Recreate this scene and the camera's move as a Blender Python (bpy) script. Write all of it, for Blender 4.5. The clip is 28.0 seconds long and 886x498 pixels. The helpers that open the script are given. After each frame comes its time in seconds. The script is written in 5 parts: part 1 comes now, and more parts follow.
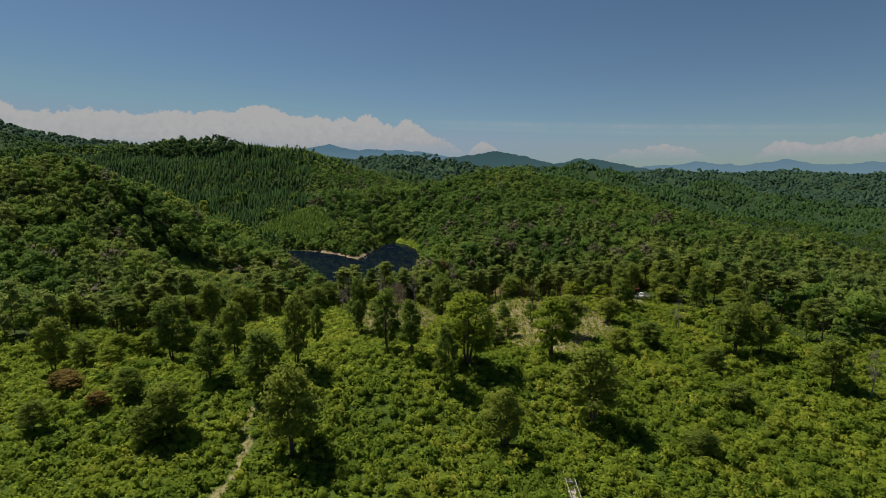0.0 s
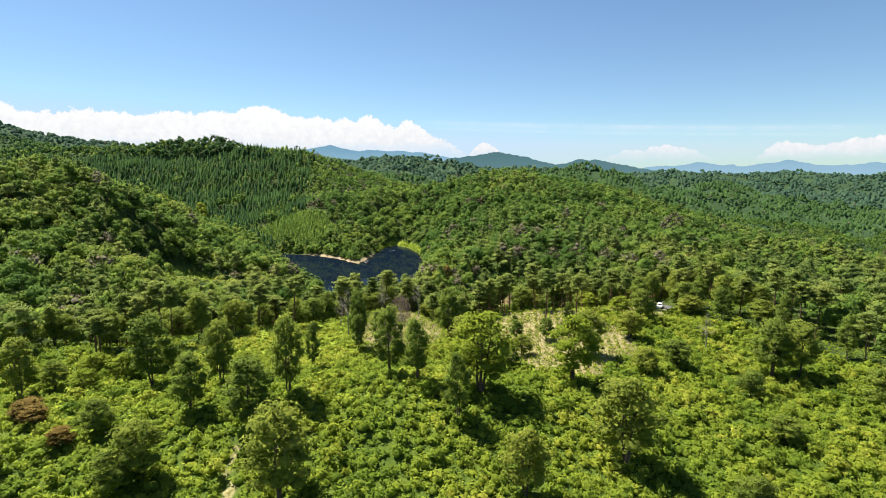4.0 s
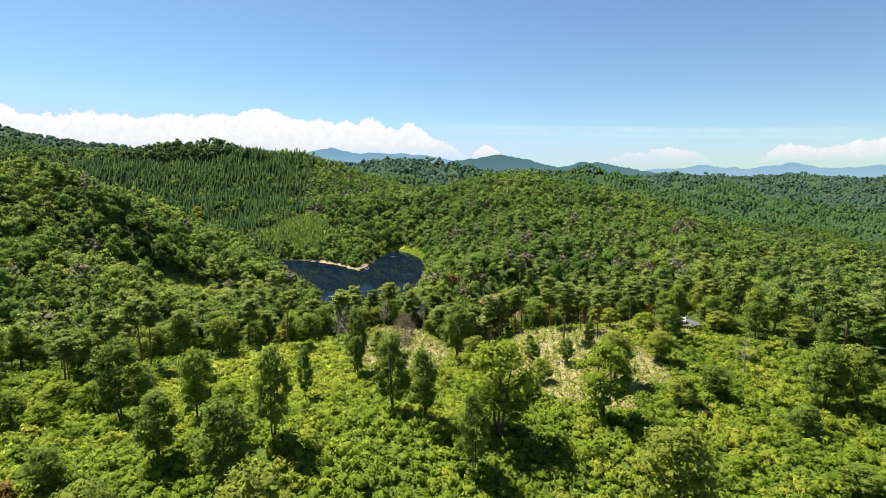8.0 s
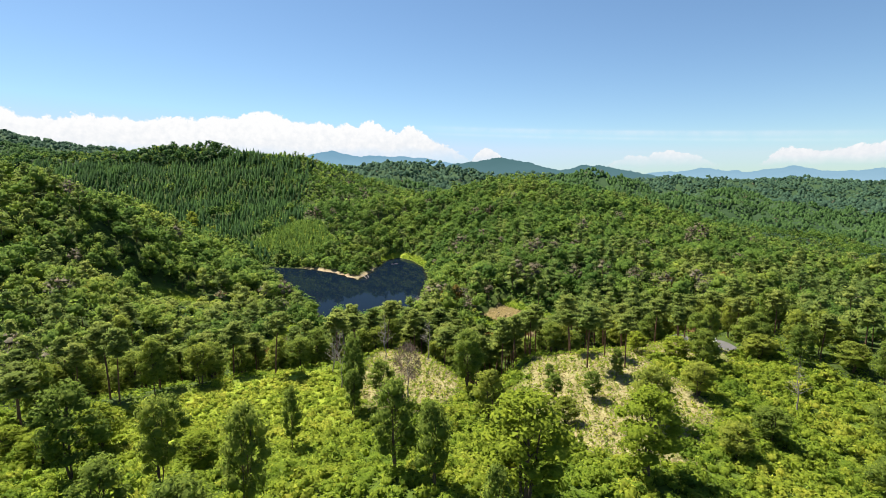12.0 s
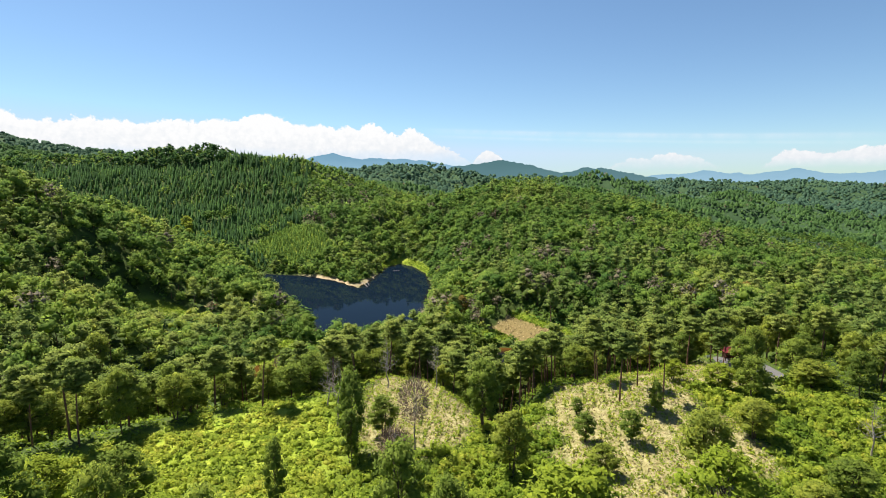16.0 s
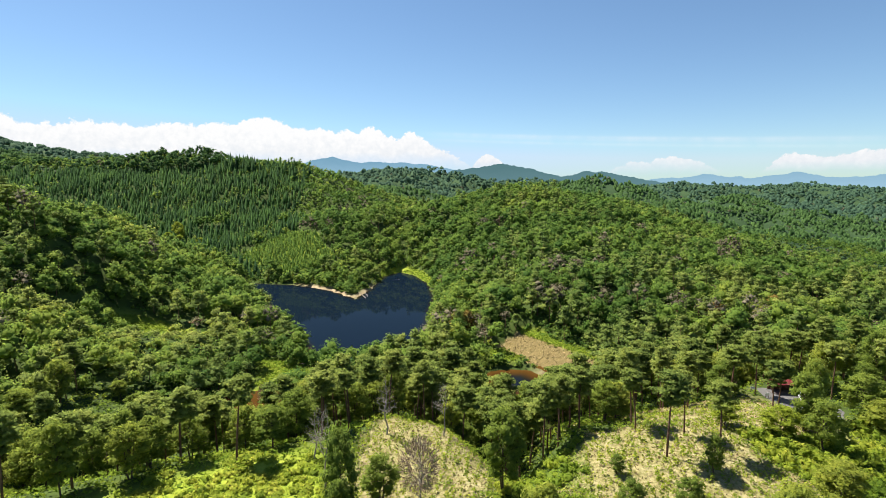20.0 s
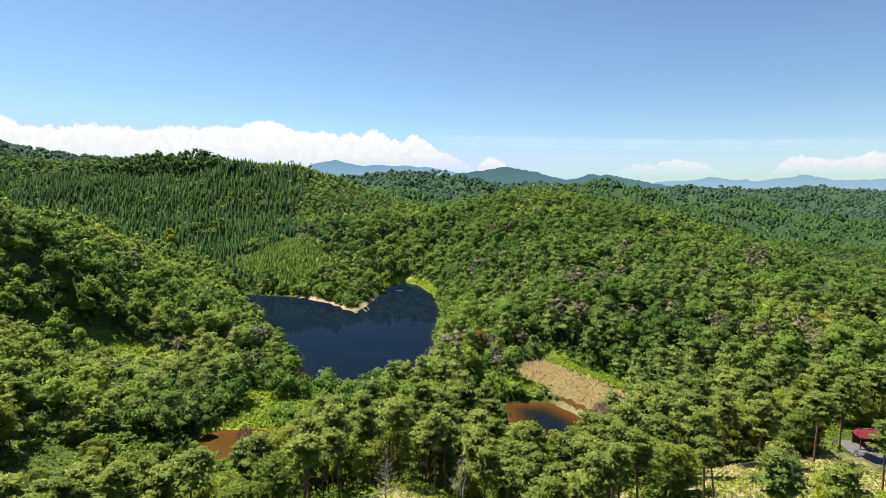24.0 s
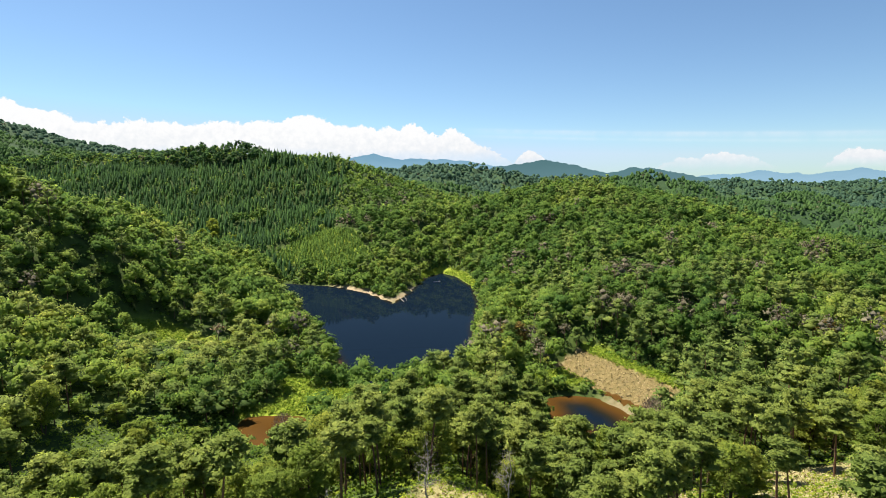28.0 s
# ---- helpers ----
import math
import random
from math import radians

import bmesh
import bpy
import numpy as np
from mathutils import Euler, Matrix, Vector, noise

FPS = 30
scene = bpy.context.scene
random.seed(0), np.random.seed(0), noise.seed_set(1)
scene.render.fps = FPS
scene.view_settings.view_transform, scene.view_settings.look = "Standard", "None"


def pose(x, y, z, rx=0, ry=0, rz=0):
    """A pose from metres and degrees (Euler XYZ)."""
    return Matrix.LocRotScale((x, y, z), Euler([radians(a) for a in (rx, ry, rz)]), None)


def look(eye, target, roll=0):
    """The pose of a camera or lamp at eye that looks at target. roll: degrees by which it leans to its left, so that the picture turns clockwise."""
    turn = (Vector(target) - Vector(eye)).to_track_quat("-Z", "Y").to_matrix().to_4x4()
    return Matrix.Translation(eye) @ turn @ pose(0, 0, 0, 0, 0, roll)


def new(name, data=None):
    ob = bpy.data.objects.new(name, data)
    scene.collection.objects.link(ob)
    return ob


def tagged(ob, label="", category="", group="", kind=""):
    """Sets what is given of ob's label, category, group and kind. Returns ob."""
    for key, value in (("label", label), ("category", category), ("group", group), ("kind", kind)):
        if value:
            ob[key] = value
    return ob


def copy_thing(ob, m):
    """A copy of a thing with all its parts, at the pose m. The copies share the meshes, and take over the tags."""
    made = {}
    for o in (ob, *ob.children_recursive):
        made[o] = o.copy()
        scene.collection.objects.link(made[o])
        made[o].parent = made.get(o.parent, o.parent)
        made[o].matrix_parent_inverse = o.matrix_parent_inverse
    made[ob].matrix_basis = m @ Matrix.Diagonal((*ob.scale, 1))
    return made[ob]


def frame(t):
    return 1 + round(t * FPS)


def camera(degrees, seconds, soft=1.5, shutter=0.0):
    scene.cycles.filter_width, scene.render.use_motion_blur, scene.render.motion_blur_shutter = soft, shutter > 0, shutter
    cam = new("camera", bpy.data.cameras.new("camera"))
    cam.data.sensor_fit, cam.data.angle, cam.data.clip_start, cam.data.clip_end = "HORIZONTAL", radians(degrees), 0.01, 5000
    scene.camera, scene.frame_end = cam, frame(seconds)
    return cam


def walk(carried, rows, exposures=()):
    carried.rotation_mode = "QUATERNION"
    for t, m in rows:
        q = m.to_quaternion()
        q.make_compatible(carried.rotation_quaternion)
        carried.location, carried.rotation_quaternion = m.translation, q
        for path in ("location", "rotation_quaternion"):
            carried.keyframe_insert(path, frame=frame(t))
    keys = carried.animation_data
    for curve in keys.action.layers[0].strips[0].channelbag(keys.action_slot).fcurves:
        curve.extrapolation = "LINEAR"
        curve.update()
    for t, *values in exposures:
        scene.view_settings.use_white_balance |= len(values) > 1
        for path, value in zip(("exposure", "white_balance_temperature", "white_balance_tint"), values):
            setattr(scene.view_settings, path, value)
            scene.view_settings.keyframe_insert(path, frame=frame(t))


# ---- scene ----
cam = camera(78.0, 28.0, soft=0.55)
PATH = [
    (0, (1.83, 7.867, 58.567), (1.99, 9.842, 58.295), -0.4),
    (0.5, (1.787, 9.32, 58.705), (1.946, 11.295, 58.433), -0.4),
    (1, (1.768, 10.711, 58.77), (1.927, 12.686, 58.499), -0.4),
    (1.5, (1.732, 12.09, 58.875), (1.89, 14.065, 58.604), -0.4),
    (2, (1.699, 13.51, 58.938), (1.856, 15.485, 58.666), -0.4),
    (2.5, (1.619, 14.975, 59.028), (1.776, 16.95, 58.756), -0.4),
    (3, (1.493, 16.558, 59.039), (1.65, 18.534, 58.768), -0.4),
    (3.5, (1.366, 18.139, 59.113), (1.523, 20.114, 58.843), -0.4),
    (5.5, (1.013, 24.652, 59.353), (1.167, 26.628, 59.086), -0.4),
    (6, (1.009, 26.27, 59.408), (1.162, 28.247, 59.141), -0.4),
    (6.5, (0.986, 27.951, 59.548), (1.138, 29.928, 59.283), -0.4),
    (7, (0.903, 29.626, 59.679), (1.055, 31.603, 59.415), -0.4),
    (7.5, (0.898, 31.401, 59.725), (1.05, 33.377, 59.464), -0.4),
    (8, (0.788, 33.42, 59.753), (0.94, 35.397, 59.493), -0.4),
    (8.5, (0.712, 35.327, 59.837), (0.864, 37.304, 59.578), -0.4),
    (9, (0.636, 37.199, 59.959), (0.788, 39.177, 59.701), -0.4),
    (9.5, (0.596, 39.171, 60.102), (0.749, 41.149, 59.844), -0.4),
    (10, (0.569, 41.089, 60.235), (0.721, 43.067, 59.98), -0.4),
    (10.5, (0.514, 43.023, 60.394), (0.666, 45.001, 60.141), -0.4),
    (11, (0.451, 44.958, 60.625), (0.603, 46.936, 60.372), -0.4),
    (11.5, (0.406, 46.845, 60.854), (0.557, 48.823, 60.602), -0.4),
    (12, (0.319, 48.814, 60.965), (0.47, 50.793, 60.715), -0.4),
    (12.5, (0.262, 50.946, 61.014), (0.413, 52.925, 60.764), -0.4),
    (14.5, (-0.229, 58.743, 61.102), (-0.08, 60.722, 60.858), -0.4),
    (15, (-0.253, 60.684, 61.212), (-0.105, 62.663, 60.969), -0.4),
    (15.5, (-0.336, 62.579, 61.438), (-0.188, 64.559, 61.196), -0.4),
    (16, (-0.411, 64.41, 61.602), (-0.263, 66.39, 61.361), -0.4),
    (16.5, (-0.488, 66.318, 61.752), (-0.34, 68.298, 61.513), -0.4),
    (17, (-0.507, 68.281, 61.991), (-0.359, 70.262, 61.753), -0.4),
    (17.5, (-0.607, 70.339, 62.183), (-0.46, 72.319, 61.947), -0.4),
    (18, (-0.654, 72.473, 62.333), (-0.506, 74.454, 62.098), -0.4),
    (18.5, (-0.742, 74.771, 62.41), (-0.593, 76.751, 62.177), -0.4),
    (19, (-0.763, 77.169, 62.464), (-0.614, 79.15, 62.232), -0.4),
    (19.5, (-0.758, 79.677, 62.486), (-0.608, 81.658, 62.256), -0.4),
    (20, (-0.75, 82.528, 62.512), (-0.6, 84.509, 62.284), -0.4),
    (20.5, (-0.776, 85.477, 62.569), (-0.626, 87.459, 62.341), -0.4),
    (21, (-0.761, 88.44, 62.607), (-0.612, 90.421, 62.382), -0.4),
    (21.5, (-0.84, 91.29, 62.712), (-0.691, 93.272, 62.488), -0.4),
    (22, (-0.928, 94.008, 62.923), (-0.779, 95.99, 62.7), -0.4),
    (22.5, (-1.042, 96.833, 63.248), (-0.893, 98.815, 63.025), -0.4),
    (24.5, (-1.095, 107.563, 63.701), (-0.959, 109.547, 63.485), -0.4),
    (25, (-1.294, 108.947, 63.21), (-1.161, 110.931, 62.994), -0.4),
    (25.5, (-1.536, 109.464, 62.662), (-1.463, 111.451, 62.443), -0.4),
    (26, (-1.549, 109.686, 62.077), (-1.511, 111.673, 61.855), -0.4),
    (26.5, (-1.542, 109.833, 61.59), (-1.507, 111.82, 61.364), -0.4),
    (27, (-1.68, 109.999, 61.321), (-1.651, 111.985, 61.089), -0.4),
    (27.5, (-1.748, 110.159, 61.088), (-1.738, 112.145, 60.853), -0.4),
    (28, (-1.909, 110.341, 61.072), (-1.905, 112.327, 60.834), -0.4),
]
walk(cam, [(t, look(eye, target, roll)) for t, eye, target, roll in PATH],
     [(0.0, -0.06), (0.5, 0.29), (1.0, 0.66), (1.5, 0.92), (2.0, 1.14), (2.6, 1.27), (28.0, 1.27)])

# ---- world, sun, exposure ----
SUN_ELEV, SUN_LEFT = radians(58), radians(46)      # the sun stands ahead and to the left
TO_SUN = Vector((-math.sin(SUN_LEFT) * math.cos(SUN_ELEV), math.cos(SUN_LEFT) * math.cos(SUN_ELEV), math.sin(SUN_ELEV)))
world = bpy.data.worlds.new("sky")
scene.world = world
world.use_nodes = True
wn = world.node_tree.nodes
sky = wn.new("ShaderNodeTexSky")
sky.sky_type = "NISHITA"
sky.sun_disc = False
sky.sun_elevation, sky.sun_rotation = SUN_ELEV, -SUN_LEFT
sky.altitude, sky.air_density, sky.dust_density, sky.ozone_density = 1500, 1.0, 0.7, 1.8
tone = wn.new("ShaderNodeMixRGB")
tone.blend_type = "MULTIPLY"
tone.inputs[0].default_value = 1.0
tone.inputs[2].default_value = (0.86, 0.985, 1.03, 1)       # clear, slightly cyan summer air
world.node_tree.links.new(sky.outputs[0], tone.inputs[1])
haze = wn.new("ShaderNodeMixRGB")                           # the milky air near the horizon grows no brighter than this
haze.blend_type = "DARKEN"
haze.inputs[0].default_value = 1.0
haze.inputs[2].default_value = (4.6, 5.95, 7.5, 1)
world.node_tree.links.new(tone.outputs[0], haze.inputs[1])
world.node_tree.links.new(haze.outputs[0], wn["Background"].inputs[0])
wn["Background"].inputs[1].default_value = 0.056
sun = new("sun", bpy.data.lights.new("sun", "SUN"))
sun.data.energy, sun.data.angle, sun.data.color = 5.0, radians(0.53), (1.0, 0.94, 0.82)
sun.matrix_world = look((0, 0, 400), Vector((0, 0, 400)) - TO_SUN)


# ---- materials ----
class Mat:
    """A node material that is put together by short calls."""

    def __init__(self, name):
        self.m = bpy.data.materials.new(name)
        self.m.use_nodes = True
        self.n, self.l = self.m.node_tree.nodes, self.m.node_tree.links
        self.p = self.n["Principled BSDF"]
        self.out = self.n["Material Output"]

    def node(self, kind, **sets):
        x = self.n.new(kind)
        for key, value in sets.items():
            if key in x.inputs:
                x.inputs[key].default_value = value
        return x

    def link(self, a, b):
        self.l.new(a, b)

    def coord(self):
        return self.node("ShaderNodeNewGeometry").outputs["Position"]

    def noise(self, scale, detail=4.0, rough=0.6, vector=None):
        x = self.node("ShaderNodeTexNoise", Scale=scale, Detail=detail, Roughness=rough)
        self.link(vector or self.coord(), x.inputs["Vector"])
        return x.outputs["Fac"]

    def ramp(self, fac, stops):
        x = self.node("ShaderNodeValToRGB")
        els = x.color_ramp.elements
        while len(els) < len(stops):
            els.new(0.5)
        for el, (at, col) in zip(els, stops):
            el.position, el.color = at, (*col, 1)
        self.link(fac, x.inputs["Fac"])
        return x.outputs["Color"]

    def mix(self, fac, a, b, mode="MIX"):
        x = self.n.new("ShaderNodeMixRGB")
        x.blend_type = mode
        for i, v in enumerate((fac, a, b)):
            if isinstance(v, bpy.types.NodeSocket):
                self.link(v, x.inputs[i])
            else:
                x.inputs[i].default_value = v if i == 0 else (*v, 1)
        return x.outputs[0]

    def math(self, op, a, b=0.0, clamp=False):
        x = self.n.new("ShaderNodeMath")
        x.operation, x.use_clamp = op, clamp
        for i, v in enumerate((a, b)):
            if isinstance(v, bpy.types.NodeSocket):
                self.link(v, x.inputs[i])
            else:
                x.inputs[i].default_value = v
        return x.outputs[0]

    def attr(self, name):
        x = self.n.new("ShaderNodeAttribute")
        x.attribute_name = name
        return x.outputs["Fac"]

    def bump(self, height, strength, distance):
        x = self.node("ShaderNodeBump", Strength=strength, Distance=distance)
        self.link(height, x.inputs["Height"])
        self.link(x.outputs["Normal"], self.p.inputs["Normal"])

    def set(self, color=None, rough=0.8, spec=0.3, metal=0.0):
        if color is not None:
            if isinstance(color, bpy.types.NodeSocket):
                self.link(color, self.p.inputs["Base Color"])
            else:
                self.p.inputs["Base Color"].default_value = (*color, 1)
        self.p.inputs["Roughness"].default_value = rough
        self.p.inputs["Specular IOR Level"].default_value = spec
        self.p.inputs["Metallic"].default_value = metal
        return self.m

    def leafy(self, color, glow=0.3):
        """Thin leaves: part of the light passes through."""
        t = self.n.new("ShaderNodeBsdfTranslucent")
        self.link(color, t.inputs[0])
        s = self.node("ShaderNodeMixShader", Fac=glow)
        self.link(self.p.outputs[0], s.inputs[1])
        self.link(t.outputs[0], s.inputs[2])
        self.link(s.outputs[0], self.out.inputs[0])


def foliage(name, stops, own=0.0, glow=0.3):
    """Leaves. tint: each plant's own shade; own: how much the object's random number counts instead."""
    m = Mat(name)
    island = m.node("ShaderNodeNewGeometry").outputs["Random Per Island"]
    base = m.node("ShaderNodeObjectInfo").outputs["Random"] if own else m.attr("tint")
    fac = m.math("ADD", m.math("MULTIPLY", base, 0.78), m.math("MULTIPLY", island, 0.22))
    col = m.ramp(fac, [(at, (r * 1.09, g * 0.98, b * 1.6)) for at, (r, g, b) in stops])
    col = m.mix(1.0, col, m.ramp(island, [(0.0, (0.86, 0.88, 0.9)), (0.5, (1.0, 1.0, 1.0)), (1.0, (1.14, 1.12, 1.06))]), "MULTIPLY")
    col = m.mix(1.0, col, m.ramp(m.noise(1.7, 3, 0.7), [(0.32, (0.72, 0.76, 0.78)), (0.5, (1.04, 1.04, 1.04)), (0.68, (1.34, 1.28, 1.16))]), "MULTIPLY")
    col = m.mix(m.math("MULTIPLY", m.noise(0.05, 2), 0.25), col, (0.7, 0.75, 0.6), "MULTIPLY")
    m.bump(m.noise(2.4, 3, 0.7), 0.3, 0.2)
    m.set(col, 0.8, 0.06)
    m.leafy(col, glow)
    return m.m


BROAD = foliage("broadleaf_foliage", [(0.0, (0.05, 0.122, 0.02)), (0.25, (0.09, 0.18, 0.023)), (0.55, (0.15, 0.25, 0.029)), (0.82, (0.224, 0.315, 0.036)), (1.0, (0.318, 0.36, 0.046))], glow=0.58)
BROAD_OWN = foliage("broadleaf_leaves", [(0.0, (0.125, 0.2, 0.024)), (0.5, (0.188, 0.27, 0.03)), (1.0, (0.285, 0.345, 0.036))], own=1.0, glow=0.62)
PINE = foliage("pine_needles", [(0.0, (0.142, 0.218, 0.034)), (0.6, (0.21, 0.288, 0.042)), (1.0, (0.272, 0.342, 0.052))], own=1.0, glow=0.6)
PINE_WOODS = foliage("pine_foliage", [(0.0, (0.096, 0.17, 0.029)), (0.4, (0.158, 0.238, 0.037)), (0.75, (0.222, 0.295, 0.045)), (1.0, (0.276, 0.335, 0.052))], glow=0.55)
CONIFER = foliage("conifer_needles", [(0.0, (0.028, 0.075, 0.018)), (0.4, (0.066, 0.15, 0.024)), (0.75, (0.13, 0.235, 0.028)), (1.0, (0.24, 0.35, 0.032))], glow=0.5)
FERN = foliage("fern_leaves", [(0.0, (0.11, 0.2, 0.016)), (0.4, (0.185, 0.288, 0.022)), (0.8, (0.275, 0.365, 0.028)), (1.0, (0.35, 0.395, 0.04))], glow=0.62)
GOLD = foliage("yellow_green_leaves", [(0.0, (0.17, 0.255, 0.016)), (1.0, (0.25, 0.32, 0.022))], own=1.0, glow=0.5)
RUST = foliage("rusty_leaves", [(0.0, (0.17, 0.125, 0.02)), (1.0, (0.2, 0.165, 0.028))], own=1.0, glow=0.4)
# Far woods: the bluish haze of distance is mixed into these leaf colours.
FAR_HAZY_LEAF = foliage("far_hazy_foliage", [(0.0, (0.062, 0.135, 0.03)), (0.5, (0.088, 0.18, 0.036)), (1.0, (0.125, 0.225, 0.04))], glow=0.55)
DISTANT_HAZY_LEAF = foliage("distant_hazy_foliage", [(0.0, (0.055, 0.12, 0.05)), (0.6, (0.078, 0.155, 0.06)), (1.0, (0.1, 0.18, 0.065))], glow=0.5)
DRY = foliage("withered_foliage", [(0.0, (0.12, 0.092, 0.04)), (0.6, (0.17, 0.135, 0.062)), (1.0, (0.21, 0.17, 0.085))], own=1.0, glow=0.15)
DRY_WOODS = foliage("withered_woods", [(0.0, (0.095, 0.094, 0.036)), (0.5, (0.13, 0.127, 0.052)), (0.85, (0.16, 0.155, 0.07)), (1.0, (0.18, 0.115, 0.035))], glow=0.2)


def bark_mat(name, dark, light):
    m = Mat(name)
    col = m.mix(m.noise(2.5, 6), dark, light)
    m.bump(m.noise(9.0, 5), 0.6, 0.03)
    return m.set(col, 0.9, 0.2)


BARK = bark_mat("bark", (0.05, 0.035, 0.025), (0.15, 0.11, 0.08))
PINE_BARK = bark_mat("red_pine_bark", (0.07, 0.04, 0.028), (0.20, 0.11, 0.07))
GREY_WOOD = bark_mat("weathered_dead_wood", (0.15, 0.125, 0.10), (0.36, 0.32, 0.28))


def ground_mat():
    m = Mat("hill_ground")
    grass = m.ramp(m.noise(0.35, 6), [(0.3, (0.045, 0.075, 0.012)), (0.5, (0.075, 0.11, 0.015)), (0.7, (0.11, 0.145, 0.02))])
    floor = m.ramp(m.noise(0.25, 5), [(0.3, (0.03, 0.045, 0.012)), (0.7, (0.06, 0.09, 0.018))])
    meadow = m.ramp(m.noise(0.6, 6), [(0.3, (0.15, 0.20, 0.02)), (0.5, (0.22, 0.27, 0.03)), (0.7, (0.30, 0.32, 0.045))])
    bare = m.ramp(m.noise(0.55, 8, 0.7), [(0.25, (0.15, 0.135, 0.045)), (0.5, (0.27, 0.235, 0.11)), (0.75, (0.38, 0.335, 0.19))])
    rows = m.ramp(m.noise(1.6, 6), [(0.45, (1, 1, 1)), (0.62, (0.45, 0.5, 0.28))])
    bare = m.mix(0.8, bare, rows, "MULTIPLY")
    col = m.mix(m.attr("open"), floor, grass)
    col = m.mix(m.attr("meadow"), col, meadow)
    wob = m.math("ADD", m.attr("bare"), m.math("MULTIPLY", m.math("SUBTRACT", m.noise(0.5, 6), 0.5), 0.7))
    col = m.mix(m.math("MULTIPLY", m.math("SUBTRACT", wob, 0.35), 3.0, True), col, bare)
    col = m.mix(m.math("MULTIPLY", m.attr("soil"), 0.85), col, m.ramp(m.noise(0.9, 7, 0.7), [(0.3, (0.085, 0.07, 0.022)), (0.5, (0.155, 0.112, 0.045)), (0.62, (0.215, 0.155, 0.07)), (0.75, (0.25, 0.22, 0.07))]))
    sand = m.ramp(m.noise(0.8, 5), [(0.3, (0.24, 0.17, 0.10)), (0.7, (0.40, 0.31, 0.20))])
    col = m.mix(m.attr("sand"), col, sand)
    # Beyond about 600 m the colour is darkened to stand for shade among trees.
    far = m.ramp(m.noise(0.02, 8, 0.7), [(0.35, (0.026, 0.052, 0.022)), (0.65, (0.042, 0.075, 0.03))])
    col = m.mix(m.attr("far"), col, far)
    m.bump(m.noise(0.8, 7, 0.7), 0.6, 0.25)
    return m.set(col, 0.95, 0.1)


GROUND = ground_mat()


def water_mat():
    m = Mat("lake_water")
    deep = m.attr("depth")
    col = m.ramp(deep, [(0.0, (0.075, 0.038, 0.01)), (0.3, (0.055, 0.026, 0.006)), (0.7, (0.011, 0.011, 0.008)), (1.0, (0.0035, 0.008, 0.016))])
    m.bump(m.noise(1.2, 3), 0.003, 0.03)
    m.set(col, 0.03, 0.06)
    m.p.inputs["IOR"].default_value = 1.13
    return m.m


WATER = water_mat()


def plain(name, color, rough=0.7, spec=0.3, metal=0.0, vary=0.15, scale=3.0):
    m = Mat(name)
    dark = tuple(c * (1 - 2 * vary) for c in color)
    return m.set(m.mix(m.noise(scale, 6), dark, color), rough, spec, metal)


# ---- mesh helpers ----
def rng_of(k):
    return np.random.default_rng(k)


def mesh_of(name, V, faces, material, tint=None, smooth=False, normals=None):
    """A mesh from vertices and one or more arrays of faces, all of a kind's faces having as many corners."""
    me = bpy.data.meshes.new(name)
    V = np.asarray(V, np.float32)
    faces = [np.asarray(f, np.int32) for f in faces if len(f)]
    loops = np.concatenate([f.ravel() for f in faces])
    sizes = np.concatenate([np.full(len(f), f.shape[1], np.int32) for f in faces])
    me.vertices.add(len(V))
    me.vertices.foreach_set("co", V.ravel())
    me.loops.add(len(loops))
    me.loops.foreach_set("vertex_index", loops)
    me.polygons.add(len(sizes))
    me.polygons.foreach_set("loop_start", np.concatenate([[0], np.cumsum(sizes)[:-1]]).astype(np.int32))
    me.update(calc_edges=True)
    if tint is not None:
        a = me.attributes.new("tint", "FLOAT", "POINT")
        a.data.foreach_set("value", np.asarray(tint, np.float32))
    me.shade_smooth() if smooth or normals is not None else me.shade_flat()
    if normals is not None:
        me.attributes.new("custom_normal", "FLOAT_VECTOR", "POINT").data.foreach_set("vector", np.asarray(normals, np.float32).ravel())
    me.materials.append(material)
    return me


def soft_normals(N, rg, k=3, ruffle=0.34):
    """Leaves turn to the light with the crown they belong to, each a little off."""
    N = N / (np.linalg.norm(N, axis=1, keepdims=True) + 1e-9) + ruffle * rg.normal(size=N.shape)
    return np.repeat(N / (np.linalg.norm(N, axis=1, keepdims=True) + 1e-9), k, 0)


def cards(P, N, size, rg, jitter=0.6, ratio=0.75):
    """Leaf tufts: one ragged little triangle at each of the points P, facing about along N."""
    n = len(P)
    N = N + jitter * rg.normal(size=(n, 3))
    N /= np.linalg.norm(N, axis=1, keepdims=True) + 1e-9
    A = np.cross(N, rg.normal(size=(n, 3)))
    A /= np.linalg.norm(A, axis=1, keepdims=True) + 1e-9
    B = np.cross(N, A)
    s = (np.asarray(size) * rg.uniform(0.6, 1.3, n))[:, None]
    V = np.stack([P + A * s * 1.15, P - A * s * 0.6 + B * s * 1.1 * ratio, P - A * s * 0.6 - B * s * 1.1 * ratio], 1)
    V += 0.25 * s[:, None] * rg.normal(size=(n, 3, 3))
    return V.reshape(-1, 3), np.arange(3 * n).reshape(-1, 3)


def ball(n, rg):
    d = rg.normal(size=(n, 3))
    return d / np.linalg.norm(d, axis=1, keepdims=True)


